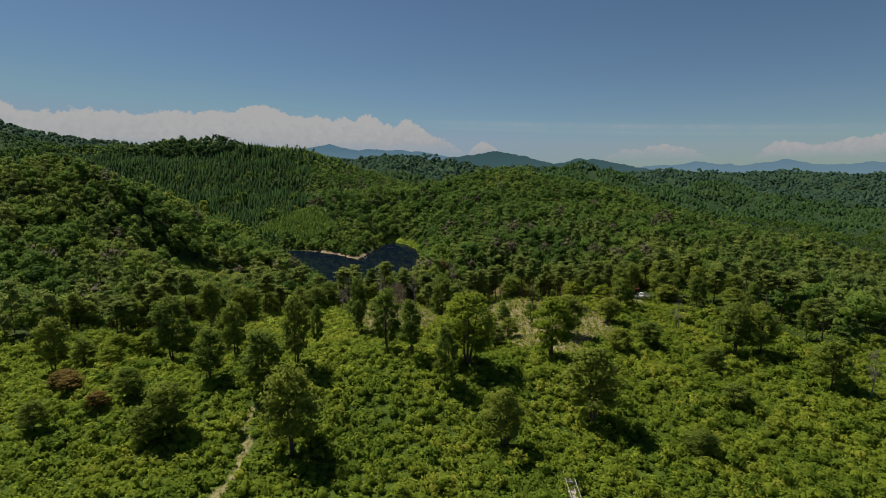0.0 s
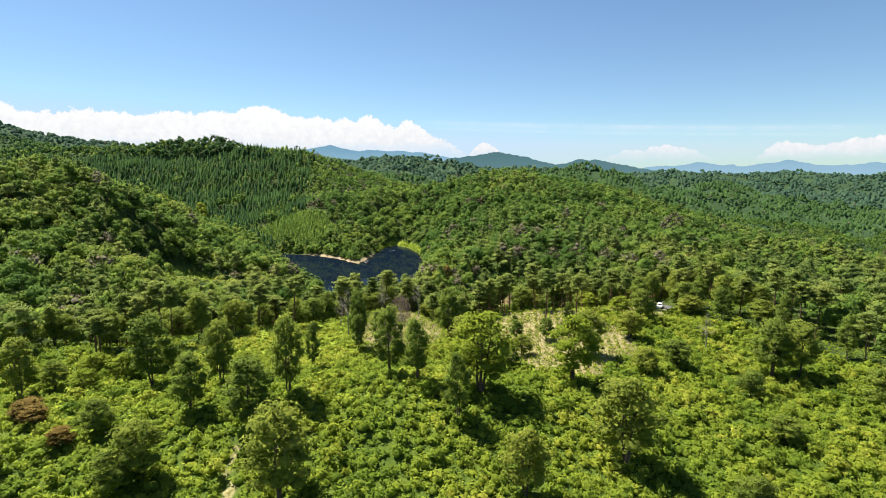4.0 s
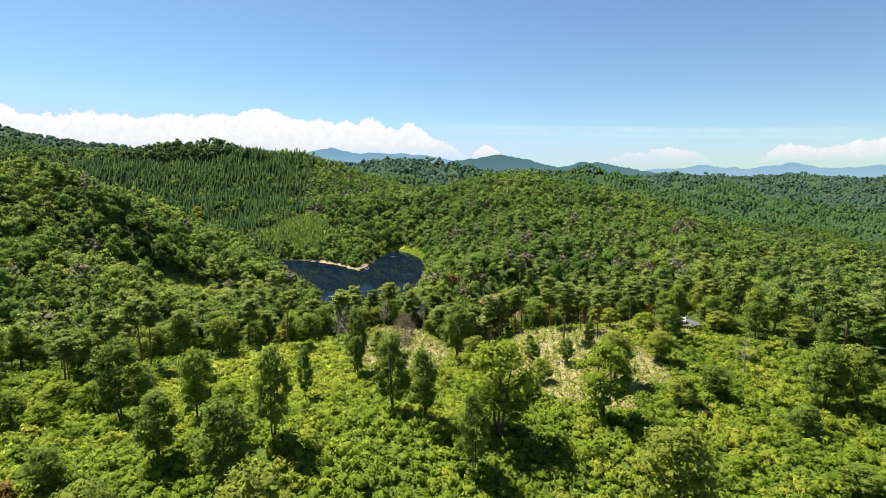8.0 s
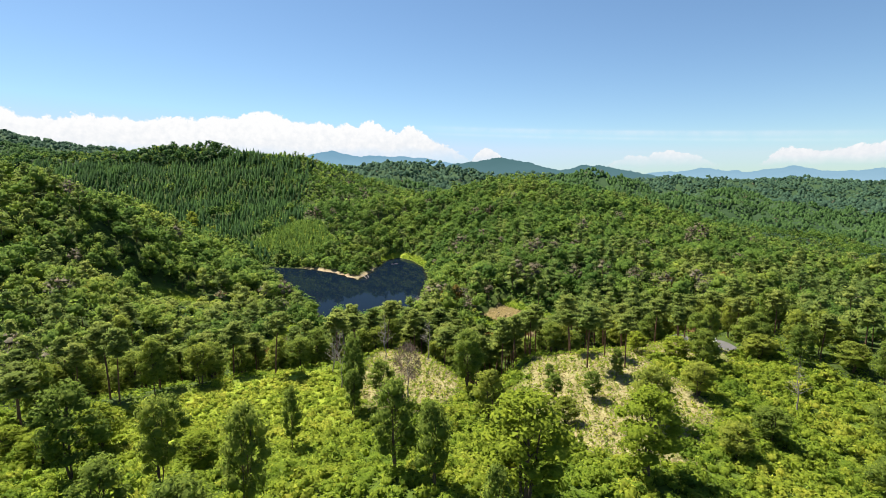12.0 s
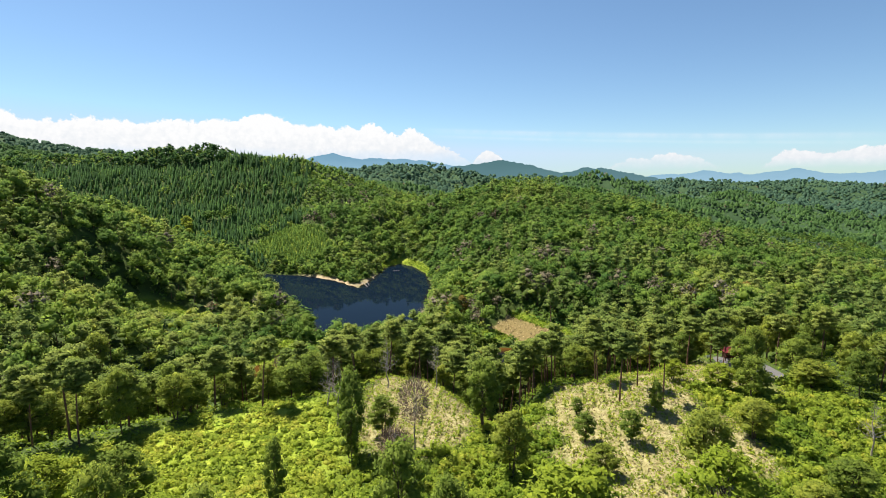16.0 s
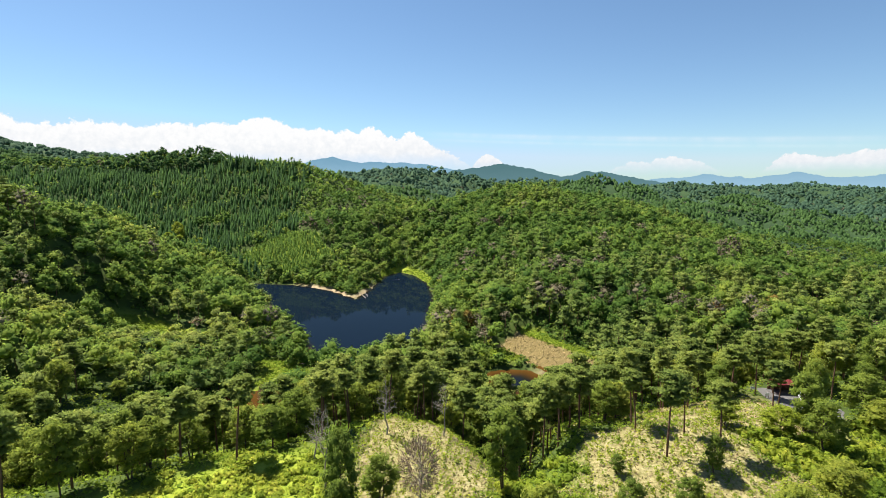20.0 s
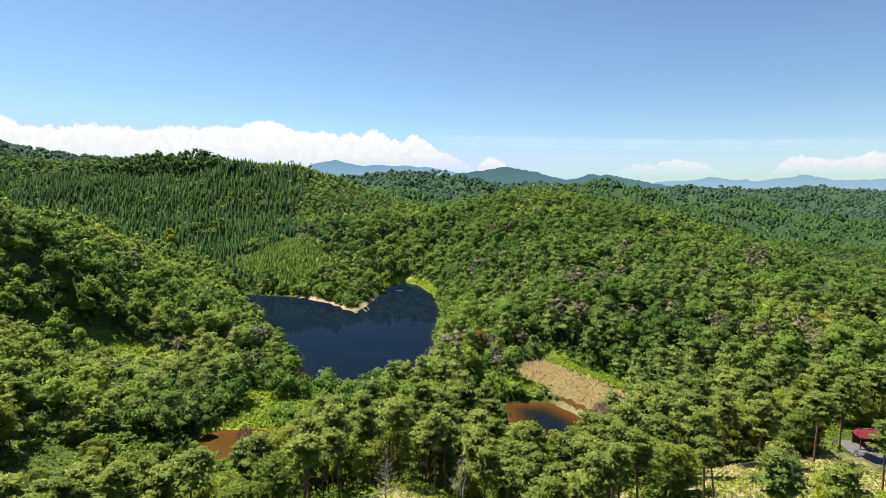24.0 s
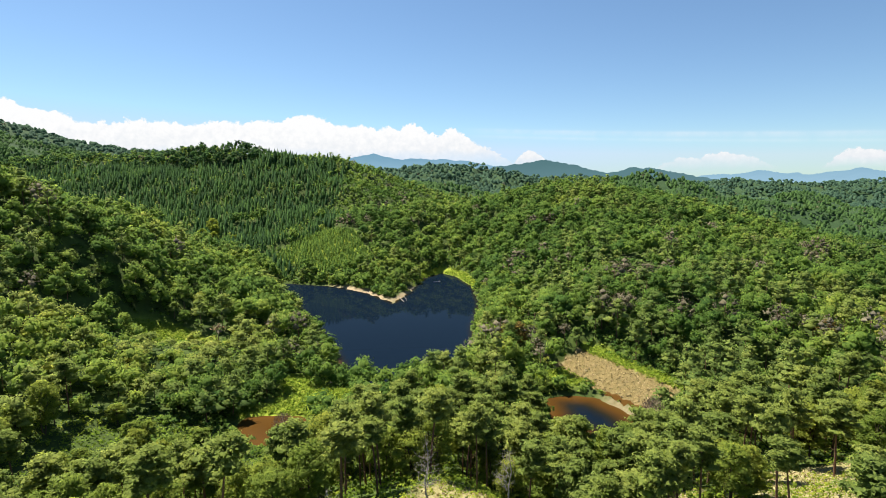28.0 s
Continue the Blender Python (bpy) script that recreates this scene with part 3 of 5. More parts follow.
def veil():
    """A thin high streak of cirrus."""
    m = Mat("cirrus")
    n = m.noise(0.0025, 7, 0.65)
    # The streak glows by itself, its sunlit white set as emission.
    e = m.node("ShaderNodeEmission", Strength=1.0)
    e.inputs[0].default_value = (0.37, 0.39, 0.41, 1)
    t, mixed = m.n.new("ShaderNodeBsdfTransparent"), m.n.new("ShaderNodeMixShader")
    f = m.math("MULTIPLY", m.math("MULTIPLY", m.attr("thick"), m.math("SUBTRACT", n, 0.28)), 1.5, True)
    m.link(f, mixed.inputs[0])
    m.link(t.outputs[0], mixed.inputs[1])
    m.link(e.outputs[0], mixed.inputs[2])
    m.link(mixed.outputs[0], m.out.inputs[0])
    b, k = np.radians(np.linspace(1, 52, 80)), np.linspace(-1, 1, 9)
    B, K = np.meshgrid(b, k)
    mid = 505 - 190 * (B - b[0]) / (b[-1] - b[0])
    V = np.stack([np.sin(B) * 4850, np.cos(B) * 4850, mid + K * 75], -1).reshape(-1, 3)
    i = np.arange(80 * 9).reshape(9, 80)
    F = np.stack([i[:-1, :-1], i[:-1, 1:], i[1:, 1:], i[1:, :-1]], -1).reshape(-1, 4)
    me = mesh_of("backdrop_cirrus", V, [F], m.m, smooth=True)
    u = (B - b[0]) / (b[-1] - b[0])
    thick = (np.exp(-((K - 0.15) / 0.22) ** 2) + 0.6 * np.exp(-((K + 0.45) / 0.2) ** 2)) * smooth(u / 0.15) * smooth((1 - u) / 0.4)
    me.attributes.new("thick", "FLOAT", "POINT").data.foreach_set("value", thick.ravel().astype(np.float32))
    tagged(new("backdrop_cirrus", me), "thin white streak of cirrus cloud", "cloud", kind="structure")


veil()


# ---- woods, joined: crowns of many tufts ----
def ground_points(x0, x1, y0, y1, step, seed):
    rg = rng_of(seed)
    X, Y = np.meshgrid(np.arange(x0, x1, step), np.arange(y0, y1, step))
    x, y = X.ravel(), Y.ravel()
    return x + rg.uniform(-0.42, 0.42, len(x)) * step, y + rg.uniform(-0.42, 0.42, len(x)) * step, rg


def in_view(x, y, wide=0.0):
    return (x > -0.86 * y - 40 - wide) & (x < 1.0 * y + 40 + wide)


def slope_woods(x, y):
    """Plantation of spruce on the ridge, young plantation above the beach."""
    wob = 14 * waves(x, y, 70, 31, 2)
    ridge = (y > 470 + wob - 0.10 * (x + 200)) & (y < 672 + wob * 0.5) & (x < -82 - 0.16 * (y - 520) + wob) & (waves(x, y, 60, 33, 2) < 0.85) & (shore(x, y, YOUNG) > 2.5)
    young = shore(x, y, YOUNG) < 0
    return ridge, young


def single_zone(x, y):
    """The stretch in which every tree stands as a thing of its own."""
    return (x > -88) & (x < 112) & (y > 118) & (y < 238)


def knob():
    bm = bmesh.new()
    bmesh.ops.create_icosphere(bm, subdivisions=1, radius=1.0)
    V, F = np.array([v.co[:] for v in bm.verts]), np.array([[v.index for v in f.verts] for f in bm.faces])
    bm.free()
    return V, F


KNOB = knob()
BUD = (np.array([(1, 0, 0), (0, 1, 0), (-1, 0, 0), (0, -1, 0), (0, 0, 1), (0, 0, -1)], float) * 1.08, np.array([(0, 1, 4), (1, 2, 4), (2, 3, 4), (3, 0, 4), (1, 0, 5), (2, 1, 5), (3, 2, 5), (0, 3, 5)]))


def clumps(C, S, lean, tint, tufts, size, rg, fill=0.72, ruffle=0.34, ragged=0.5, form=None):
    """Leafy boughs: round, uneven bodies at C with half axes S, clothed in tufts. lean: the way in which the whole crown bulges there."""
    n = len(C)
    kv, kf = form or KNOB
    k = len(kv)
    lean = lean + np.array([0, 0, 0.55])
    unit = lambda a: a / (np.linalg.norm(a, axis=-1, keepdims=True) + 1e-9)
    W = C[:, None] + kv[None] * S[:, None] * fill * rg.uniform(0.86, 1.12, (n, k, 1))
    O = unit(unit(kv[None] / S[:, None]) + 0.55 * lean[:, None] + 0.12 * rg.normal(size=(n, k, 3)))
    G = (kf[None] + k * np.arange(n)[:, None, None]).reshape(-1, 3)
    D = ball(n * tufts, rg).reshape(n, tufts, 3)
    D[..., 2] = np.where(D[..., 2] < -0.35, -D[..., 2], D[..., 2])
    P = C[:, None] + D * S[:, None] * rg.uniform(0.7, 1.12, (n, tufts, 1))
    N = unit(unit(D / S[:, None]) + 0.55 * lean[:, None])
    V, F = cards(P.reshape(-1, 3), N.reshape(-1, 3), np.repeat(np.zeros(n) + size, tufts), rg, ragged)
    Q = soft_normals(N.reshape(-1, 3), rg, 3, ruffle)
    T = np.concatenate([np.repeat(tint, k), np.repeat(tint, 3 * tufts)])
    return np.concatenate([W.reshape(-1, 3), V]), [G, F + n * k], T, np.concatenate([O.reshape(-1, 3), Q])


def crown_lumps(x, y, z, r, h, tufts, size, rg, tint, flat=0.75, boughs=7, form=None, fill=0.6):
    """Round crowns standing at x, y, z with radius r and height h, each of several leafy boughs heaped over one another."""
    n = len(x)
    flat = np.zeros(n) + flat
    i = np.arange(boughs)
    up = 1.0 - 1.4 * i / max(boughs - 1, 1) + rg.normal(0, 0.08, (n, boughs))
    up = np.clip(up, -0.6, 1.0)
    a = i * 2.4 + rg.uniform(0, 6.28, (n, 1)) + rg.normal(0, 0.25, (n, boughs))
    side = np.sqrt(1 - up ** 2)
    D = np.stack([np.cos(a) * side, np.sin(a) * side, up], -1)
    own = rg.uniform(0.38, 0.6, (n, boughs)) * r[:, None]
    reach = rg.uniform(0.5, 0.72, (n, boughs))[..., None]
    S = np.stack([r, r, flat * r], 1)[:, None]
    C = np.stack([x, y, z + h - flat * r * 1.05], 1)[:, None] + D * reach * S
    half = np.stack([own, own, own * np.clip(flat[:, None], 0.6, 1.05) * rg.uniform(0.7, 0.95, (n, boughs))], -1)
    shade = np.clip(tint[:, None] + rg.normal(0, 0.06, (n, boughs)), 0, 1)
    return clumps(C.reshape(-1, 3), half.reshape(-1, 3), D.reshape(-1, 3), shade.ravel(), max(3, tufts // boughs), np.repeat(np.zeros(n) + size, boughs), rg, fill, form=form)


def domes(x, y, z, r, h, rg, tint, tufts=10, size=1.0):
    """Far crowns: small uneven domes, each with a few tufts that break the outline."""
    n, k = len(x), 5
    ang = np.linspace(0, 2 * np.pi, k, endpoint=False)[None] + rg.uniform(0, 6.28, (n, 1))
    ring = lambda wide, zz: np.stack([x[:, None] + np.cos(ang) * wide * rg.uniform(0.75, 1.15, (n, k)), y[:, None] + np.sin(ang) * wide * rg.uniform(0.75, 1.15, (n, k)), zz * np.ones((n, k))], -1)
    low, mid = ring(r[:, None], (z - 0.5)[:, None]), ring(0.68 * r[:, None], (z + h * 0.72)[:, None] + rg.normal(0, 0.08, (n, k)) * h[:, None])
    V = np.concatenate([low, mid, np.stack([x, y, z + h * rg.uniform(0.9, 1.15, n)], 1)[:, None]], 1).reshape(-1, 3)
    f = []
    for j in range(k):
        a, b, c, d = j, (j + 1) % k, k + j, k + (j + 1) % k
        f += [(a, b, c), (b, d, c), (c, d, 2 * k)]
    m = 2 * k + 1
    F = (np.array(f)[None] + m * np.arange(n)[:, None, None]).reshape(-1, 3)
    out = np.stack([np.cos(ang), np.sin(ang), 0 * ang], -1)
    Q = np.concatenate([out + [0, 0, 0.3], out * 0.8 + [0, 0, 0.9], np.tile([[[0, 0, 1.0]]], (n, 1, 1))], 1).reshape(-1, 3) + 0.3 * rg.normal(size=(n * m, 3))
    Q /= np.linalg.norm(Q, axis=1, keepdims=True)
    E = ball(n * tufts, rg).reshape(n, tufts, 3)
    E[..., 2] = np.abs(E[..., 2])
    P = (np.stack([x, y, z + 0.45 * h], 1)[:, None] + E * np.stack([r * 0.8, r * 0.8, h * 0.6], 1)[:, None]).reshape(-1, 3)
    W, G = cards(P, E.reshape(-1, 3), np.repeat(r * 0.3 * size, tufts), rg, 0.4)
    T = np.concatenate([np.repeat(tint, m), np.repeat(tint, tufts * 3)])
    return np.concatenate([V, W]), [F, G + len(V)], T, np.concatenate([Q, soft_normals(E.reshape(-1, 3), rg)])


def cones(x, y, z, r, h, rg, tint, tufts=60, size=0.5):
    """Pointed conifers: drooping tufts on a slim cone round a dark spindle."""
    n = len(x)
    f = rg.uniform(0, 1, (n, tufts)) ** 1.25
    a = rg.uniform(0, 6.2832, (n, tufts))
    rad = r[:, None] * (1 - f) ** 0.9 * rg.uniform(0.65, 1.15, (n, tufts)) + 0.05
    P = np.stack([x[:, None] + np.cos(a) * rad, y[:, None] + np.sin(a) * rad, z[:, None] + h[:, None] * (0.06 + 0.94 * f)], -1)
    N = np.stack([np.cos(a), np.sin(a), 0 * a + 0.9], -1)
    V, F = cards(P.reshape(-1, 3), N.reshape(-1, 3), (size * (1.15 - 0.75 * f)).ravel(), rg, 0.35, 0.8)
    k = 5
    ang = np.linspace(0, 2 * np.pi, k, endpoint=False)
    ring = np.stack([x[:, None] + np.cos(ang) * r[:, None] * 0.78, y[:, None] + np.sin(ang) * r[:, None] * 0.78, np.repeat(z[:, None], k, 1)], -1)
    W = np.concatenate([ring, np.stack([x, y, z + h * 1.02], 1)[:, None]], 1).reshape(-1, 3)
    j = np.arange(k)
    G = (np.stack([j, (j + 1) % k, np.full(k, k)], 1)[None] + (k + 1) * np.arange(n)[:, None, None]).reshape(-1, 3) + len(V)
    O = np.concatenate([np.stack([np.cos(ang), np.sin(ang), 0 * ang + 0.3], 1) / 1.044, [[0, 0, 1.0]]])
    Q = np.concatenate([soft_normals(N.reshape(-1, 3), rg), np.tile(O, (n, 1))])
    return np.concatenate([V, W]), [F, G], np.concatenate([np.repeat(tint, tufts * 3), np.repeat(tint * 0.8, k + 1)]), Q


def pine_tops(x, y, z, r, h, per, size, rg, tint, tiers=8, form=None):
    """Pine crowns: flat, dense sprays of needles at different heights round the stem."""
    n = len(x)
    f = np.linspace(0, 1, tiers)[None, :] + rg.normal(0, 0.05, (n, tiers))
    a = np.arange(tiers) * 2.4 + rg.uniform(0, 6.2832, (n, 1)) + rg.normal(0, 0.3, (n, tiers))
    out = r[:, None] * (0.8 - 0.72 * f) * rg.uniform(0.6, 1.05, (n, tiers))
    C = np.stack([x[:, None] + np.cos(a) * out, y[:, None] + np.sin(a) * out, z[:, None] + h[:, None] * (0.52 + 0.46 * f)], -1)
    wide = r[:, None] * (0.66 - 0.18 * f) * rg.uniform(0.8, 1.15, (n, tiers))
    half = np.stack([wide, wide, wide * 0.55], -1)
    lean = np.stack([np.cos(a) * 0.5, np.sin(a) * 0.5, 0 * a + 0.5], -1)
    shade = np.clip(tint[:, None] + rg.normal(0, 0.07, (n, tiers)), 0, 1)
    return clumps(C.reshape(-1, 3), half.reshape(-1, 3), lean.reshape(-1, 3), shade.ravel(), per, size, rg, 0.68, form=form)


def stems(x, y, z, h, rg):
    """Slim three-sided trunks."""
    n = len(x)
    ang = np.array([0.3, 2.4, 4.5])
    low = np.stack([x[:, None] + 0.17 * np.cos(ang), y[:, None] + 0.17 * np.sin(ang), np.repeat(z[:, None], 3, 1)], -1)
    lean = rg.normal(0, 0.35, (n, 1, 2))
    top = low * 1.0
    top[..., :2] = (low[..., :2] - np.stack([x, y], 1)[:, None]) * 0.4 + np.stack([x, y], 1)[:, None] + lean
    top[..., 2] += h[:, None] * 0.93
    V = np.concatenate([low, top], 1).reshape(-1, 3)
    f = np.array([(0, 1, 4, 3), (1, 2, 5, 4), (2, 0, 3, 5)])
    return V, [(f[None] + 6 * np.arange(n)[:, None, None]).reshape(-1, 4)]


WITHERED_AT = [(-70, 513), (-54, 585), (-34, 610), (62, 471), (41, 414), (54, 414), (28, 406), (116, 398), (73, 324), (153, 383), (167, 383), (184, 387), (84, 287), (135, 304),
               (22, 303), (9, 288), (161, 331), (124, 258), (69, 358), (28, 291), (105, 268), (98, 352), (205, 410), (60, 300), (-120, 370), (-60, 505), (140, 350), (240, 400)]


def stuff(name, V, F, T, material, label, category, N=None):
    return tagged(new(name, mesh_of(name, V, F, material, T, normals=N)), label, category, kind="stuff")


def woodland(name, x0, x1, y0, y1, step, seed, tufts, size, rad, label, material=None, gaps=0.04, tall=(2.2, 3.2), pine=0.5, trunks=True, far=False):
    x, y, rg = ground_points(x0, x1, y0, y1, step, seed)
    bare, meadow, opened, sand, lot, w = cover(x, y)
    ridge, young = slope_woods(x, y)
    s, d = dam_frame(x, y)
    dam = (s > -0.06) & (s < 0.98) & (d > -5.5) & (d < 15)
    ok = in_view(x, y) & (w > 2.5) & (bare < 0.3) & (meadow < 0.3) & (opened < 0.5) & (sand < 0.3) & (lot < 0.5) & ~ridge & (shore(x, y, YOUNG) > 1.5) & ~dam & (rg.random(len(x)) > gaps)
    ok &= ~single_zone(x, y)
    x, y = x[ok], y[ok]
    n = len(x)
    r = rg.uniform(*rad, n) * np.where(rg.random(n) < 0.3, 0.68, 1.0)
    low = smooth((14 - w[ok]) / 12)
    h = r * rg.uniform(*tall, n) * (1 - 0.35 * low) * (1 - 0.5 * bell(x, y, -80, 270, 22, 16)) * (1 - 0.8 * bell(x, y, -100, 286, 25, 12))
    patch = 0.45 + 0.3 * waves(x, y, 120, 41, 3) - 0.07 * (x > 15) + 0.14 * smooth((-60 - x) / 40) * (y > 225) * (y < 450)
    tint = np.clip(patch + 0.06 - 0.13 * (y > 330) + rg.normal(0, 0.1 if far else 0.13, n), 0.14, 1)
    z = height(x, y) - 0.5
    flat = rg.uniform(0.8, 1.35, n)
    dead = rg.random(n) < 0.012
    for a, b in WITHERED_AT:
        dead |= (np.hypot(x - a, y - b) < 7.5) & (rg.random(n) < 0.5)
    pines = (rg.random(n) < pine * (0.6 + 0.9 * waves(x, y, 110, 44, 3) + 0.5 * ((x > 30) & (y < 420)))) & ~dead
    wood = material or BROAD
    live = ~dead & ~pines
    if far:
        V, F, T, N = domes(x[live], y[live], z[live], r[live], h[live], rg, tint[live], tufts)
    else:
        V, F, T, N = crown_lumps(x[live], y[live], z[live], r[live], h[live], tufts, 0 * r[live] + size, rg, tint[live], flat[live], 8 if y0 < 500 else 4, None if y0 < 300 else BUD)
    stuff(name, V, F, T, wood, label, "woods", N)
    if pines.any():
        hp, rp = h[pines] * 1.08, np.clip(r[pines], 2.4, 4.0)
        V, F, T, N = pine_tops(x[pines], y[pines], z[pines], rp, hp, max(5, tufts // 8), size * 0.8, rg, tint[pines], 8 if y0 < 300 else 6, BUD)
        stuff(name + "_pines", V, F, T, PINE_WOODS, "airy yellow-green pines standing among broadleaf trees", "woods", N)
    if dead.any():
        V, F, T, N = crown_lumps(x[dead], y[dead], z[dead], r[dead], h[dead] * 1.12, int(tufts * 0.6), 0 * r[dead] + size * 0.8, rg, tint[dead], flat[dead], 6, BUD, 0.45)
        stuff(name + "_withered", V, F, T, DRY_WOODS, "grey-brown withered trees scattered in the wood", "woods", N)
    if trunks:
        stand = pines | dead
        V, F = stems(x[stand], y[stand], z[stand], h[stand] * 1.1, rg)
        tagged(new(name + "_trunks", mesh_of(name + "_trunks", V, F, PINE_BARK)), "slim grey-brown trunks of pines and withered trees", "woods", kind="stuff")
    return n


woodland("near_woods", -330, 330, 125, 330, 5.5, 51, 208, 0.40, (3.0, 5.2), "dense mixed broadleaf and pine wood on hill slopes", tall=(2.1, 3.0))
woodland("middle_woods", -420, 560, 330, 560, 5.8, 52, 88, 0.58, (3.2, 5.6), "dense broadleaf wood on the hills round the lake", tall=(1.9, 2.7), pine=0.24)
woodland("upper_woods", -640, 900, 560, 860, 6.4, 53, 20, 0.85, (3.4, 5.4), "continuous green wood on higher hills", tall=(1.6, 2.4), pine=0.14, trunks=False)
woodland("far_woods", -1300, 1500, 860, 1400, 7.0, 54, 2, 1.0, (3.0, 4.4), "far green woods on ridge after ridge", FAR_HAZY_LEAF, tall=(1.2, 2.0), pine=0.0, trunks=False, far=True)
woodland("distant_woods", -1700, 2300, 1400, 2400, 13.5, 55, 1, 1.0, (6.0, 9), "distant bluish-green woods fading into haze", DISTANT_HAZY_LEAF, tall=(0.8, 1.3), pine=0.0, trunks=False, far=True)


def wood_floor():
    """Bushes and saplings that fill the wood beneath the trees."""
    x, y, rg = ground_points(-300, 215, 238, 440, 4.2, 66)
    bare, meadow, opened, sand, lot, w = cover(x, y)
    s, d = dam_frame(x, y)
    dam = (s > -0.04) & (s < 0.95) & (d > -4) & (d < 13)
    ok = in_view(x, y) & ((x < -30) | (y < 345)) & (w > 1.0) & (bare < 0.3) & (meadow < 0.3) & (sand < 0.3) & ~dam
    x, y = x[ok], y[ok]
    n = len(x)
    r = rg.uniform(1.0, 2.2, n)
    tint = np.clip(0.36 + 0.2 * waves(x, y, 30, 67, 2) + rg.normal(0, 0.2, n), 0, 1)
    V, F, T, N = crown_lumps(x, y, height(x, y) - 0.3, r, r * rg.uniform(1.0, 1.7, n), 12, 0 * r + 0.5, rg, tint, rg.uniform(0.7, 1.0, n), 2, BUD)
    stuff("wood_floor_bushes", V, F, T, BROAD, "green bushes and saplings under the trees of the hills", "undergrowth", N)


wood_floor()


def crest_trees():
    """A row of tall dark trees along the top of the plantation ridge."""
    x, y, rg = ground_points(-640, -95, 668, 706, 6.0, 56)
    spread, slim = (x > -300) & (x < -188), (x > -186) & (x < -98)
    ok = in_view(x, y) & (rg.random(len(x)) < np.where(spread | slim, 0.72, 0.5 + 0.35 * waves(x, y, 60, 57, 2)))
    x, y, spread, slim = x[ok], y[ok], spread[ok], slim[ok]
    n = len(x)
    tint = np.clip(rg.normal(0.1, 0.1, n), 0, 1)
    z = height(x, y) - 0.5
    r = np.where(spread, rg.uniform(3.4, 5.2, n), rg.uniform(2.6, 4.0, n))
    h = np.where(spread, rg.uniform(9.5, 15, n), rg.uniform(7.5, 11, n))
    V, F, T, N = crown_lumps(x, y, z, r, h, 40, 0 * r + 0.7, rg, tint, rg.uniform(0.8, 1.3, n), 7)
    stuff("crest_woods", V, F, T, CONIFER, "row of tall dark trees along the crest of a ridge", "woods", N)
    x, y, z, n = x[slim], y[slim] - 3, z[slim], int(slim.sum())
    h = rg.uniform(10.5, 14.5, n)
    V, F, T, N = cones(x, y, height(x, y) - 0.3, h * rg.uniform(0.2, 0.28, n), h, rg, tint[slim] * 0.5, 60, 0.7)
    stuff("crest_spruces", V, F, T, CONIFER, "close row of tall dark spruces on the crest", "woods", N)


crest_trees()


def dam_bushes():
    """Bushes at the foot of the wood behind the embankment."""
    x, y, rg = ground_points(38, 84, 240, 306, 1.8, 69)
    s, d = dam_frame(x, y)
    ok = (s > -0.15) & (s < 1.15) & (d > -13) & (d < -4.2)
    x, y = x[ok], y[ok]
    n = len(x)
    r = rg.uniform(0.9, 1.8, n)
    V, F, T, N = crown_lumps(x, y, height(x, y) - 0.3, r, r * rg.uniform(1.1, 1.8, n), 30, 0 * r + 0.34, rg, np.clip(rg.normal(0.4, 0.18, n), 0, 1), rg.uniform(0.8, 1.1, n), 3, BUD)
    stuff("embankment_bushes", V, F, T, BROAD, "green bushes at the edge of the wood behind the embankment", "bushes", N)


dam_bushes()


def bank_bushes():
    """Low bushes that clothe the banks of lake and ponds, down to the water."""
    x, y, rg = ground_points(-125, 80, 226, 500, 2.3, 58)
    bare, meadow, opened, sand, lot, w = cover(x, y)
    s, d = dam_frame(x, y)
    dam = (s > -0.04) & (s < 0.95) & (d > -4) & (d < 13)
    ok = (w > 0.6) & (w < 22) & (bare < 0.3) & (meadow < 0.35) & (sand < 0.3) & ~dam & (shore(x, y, YOUNG) > 0) & (rg.random(len(x)) < 0.85)
    x, y = x[ok], y[ok]
    n = len(x)
    r = rg.uniform(0.8, 1.9, n)
    tint = np.clip(0.5 + 0.25 * waves(x, y, 18, 59, 2) + rg.normal(0, 0.22, n), 0, 1)
    V, F, T, N = crown_lumps(x, y, height(x, y) - 0.2, r, r * rg.uniform(1.0, 1.6, n), 24, 0 * r + 0.4, rg, tint, rg.uniform(0.7, 1.0, n), 3, BUD)
    stuff("bank_bushes", V, F, T, BROAD, "green bushes along the banks of lake and ponds", "bushes", N)


bank_bushes()


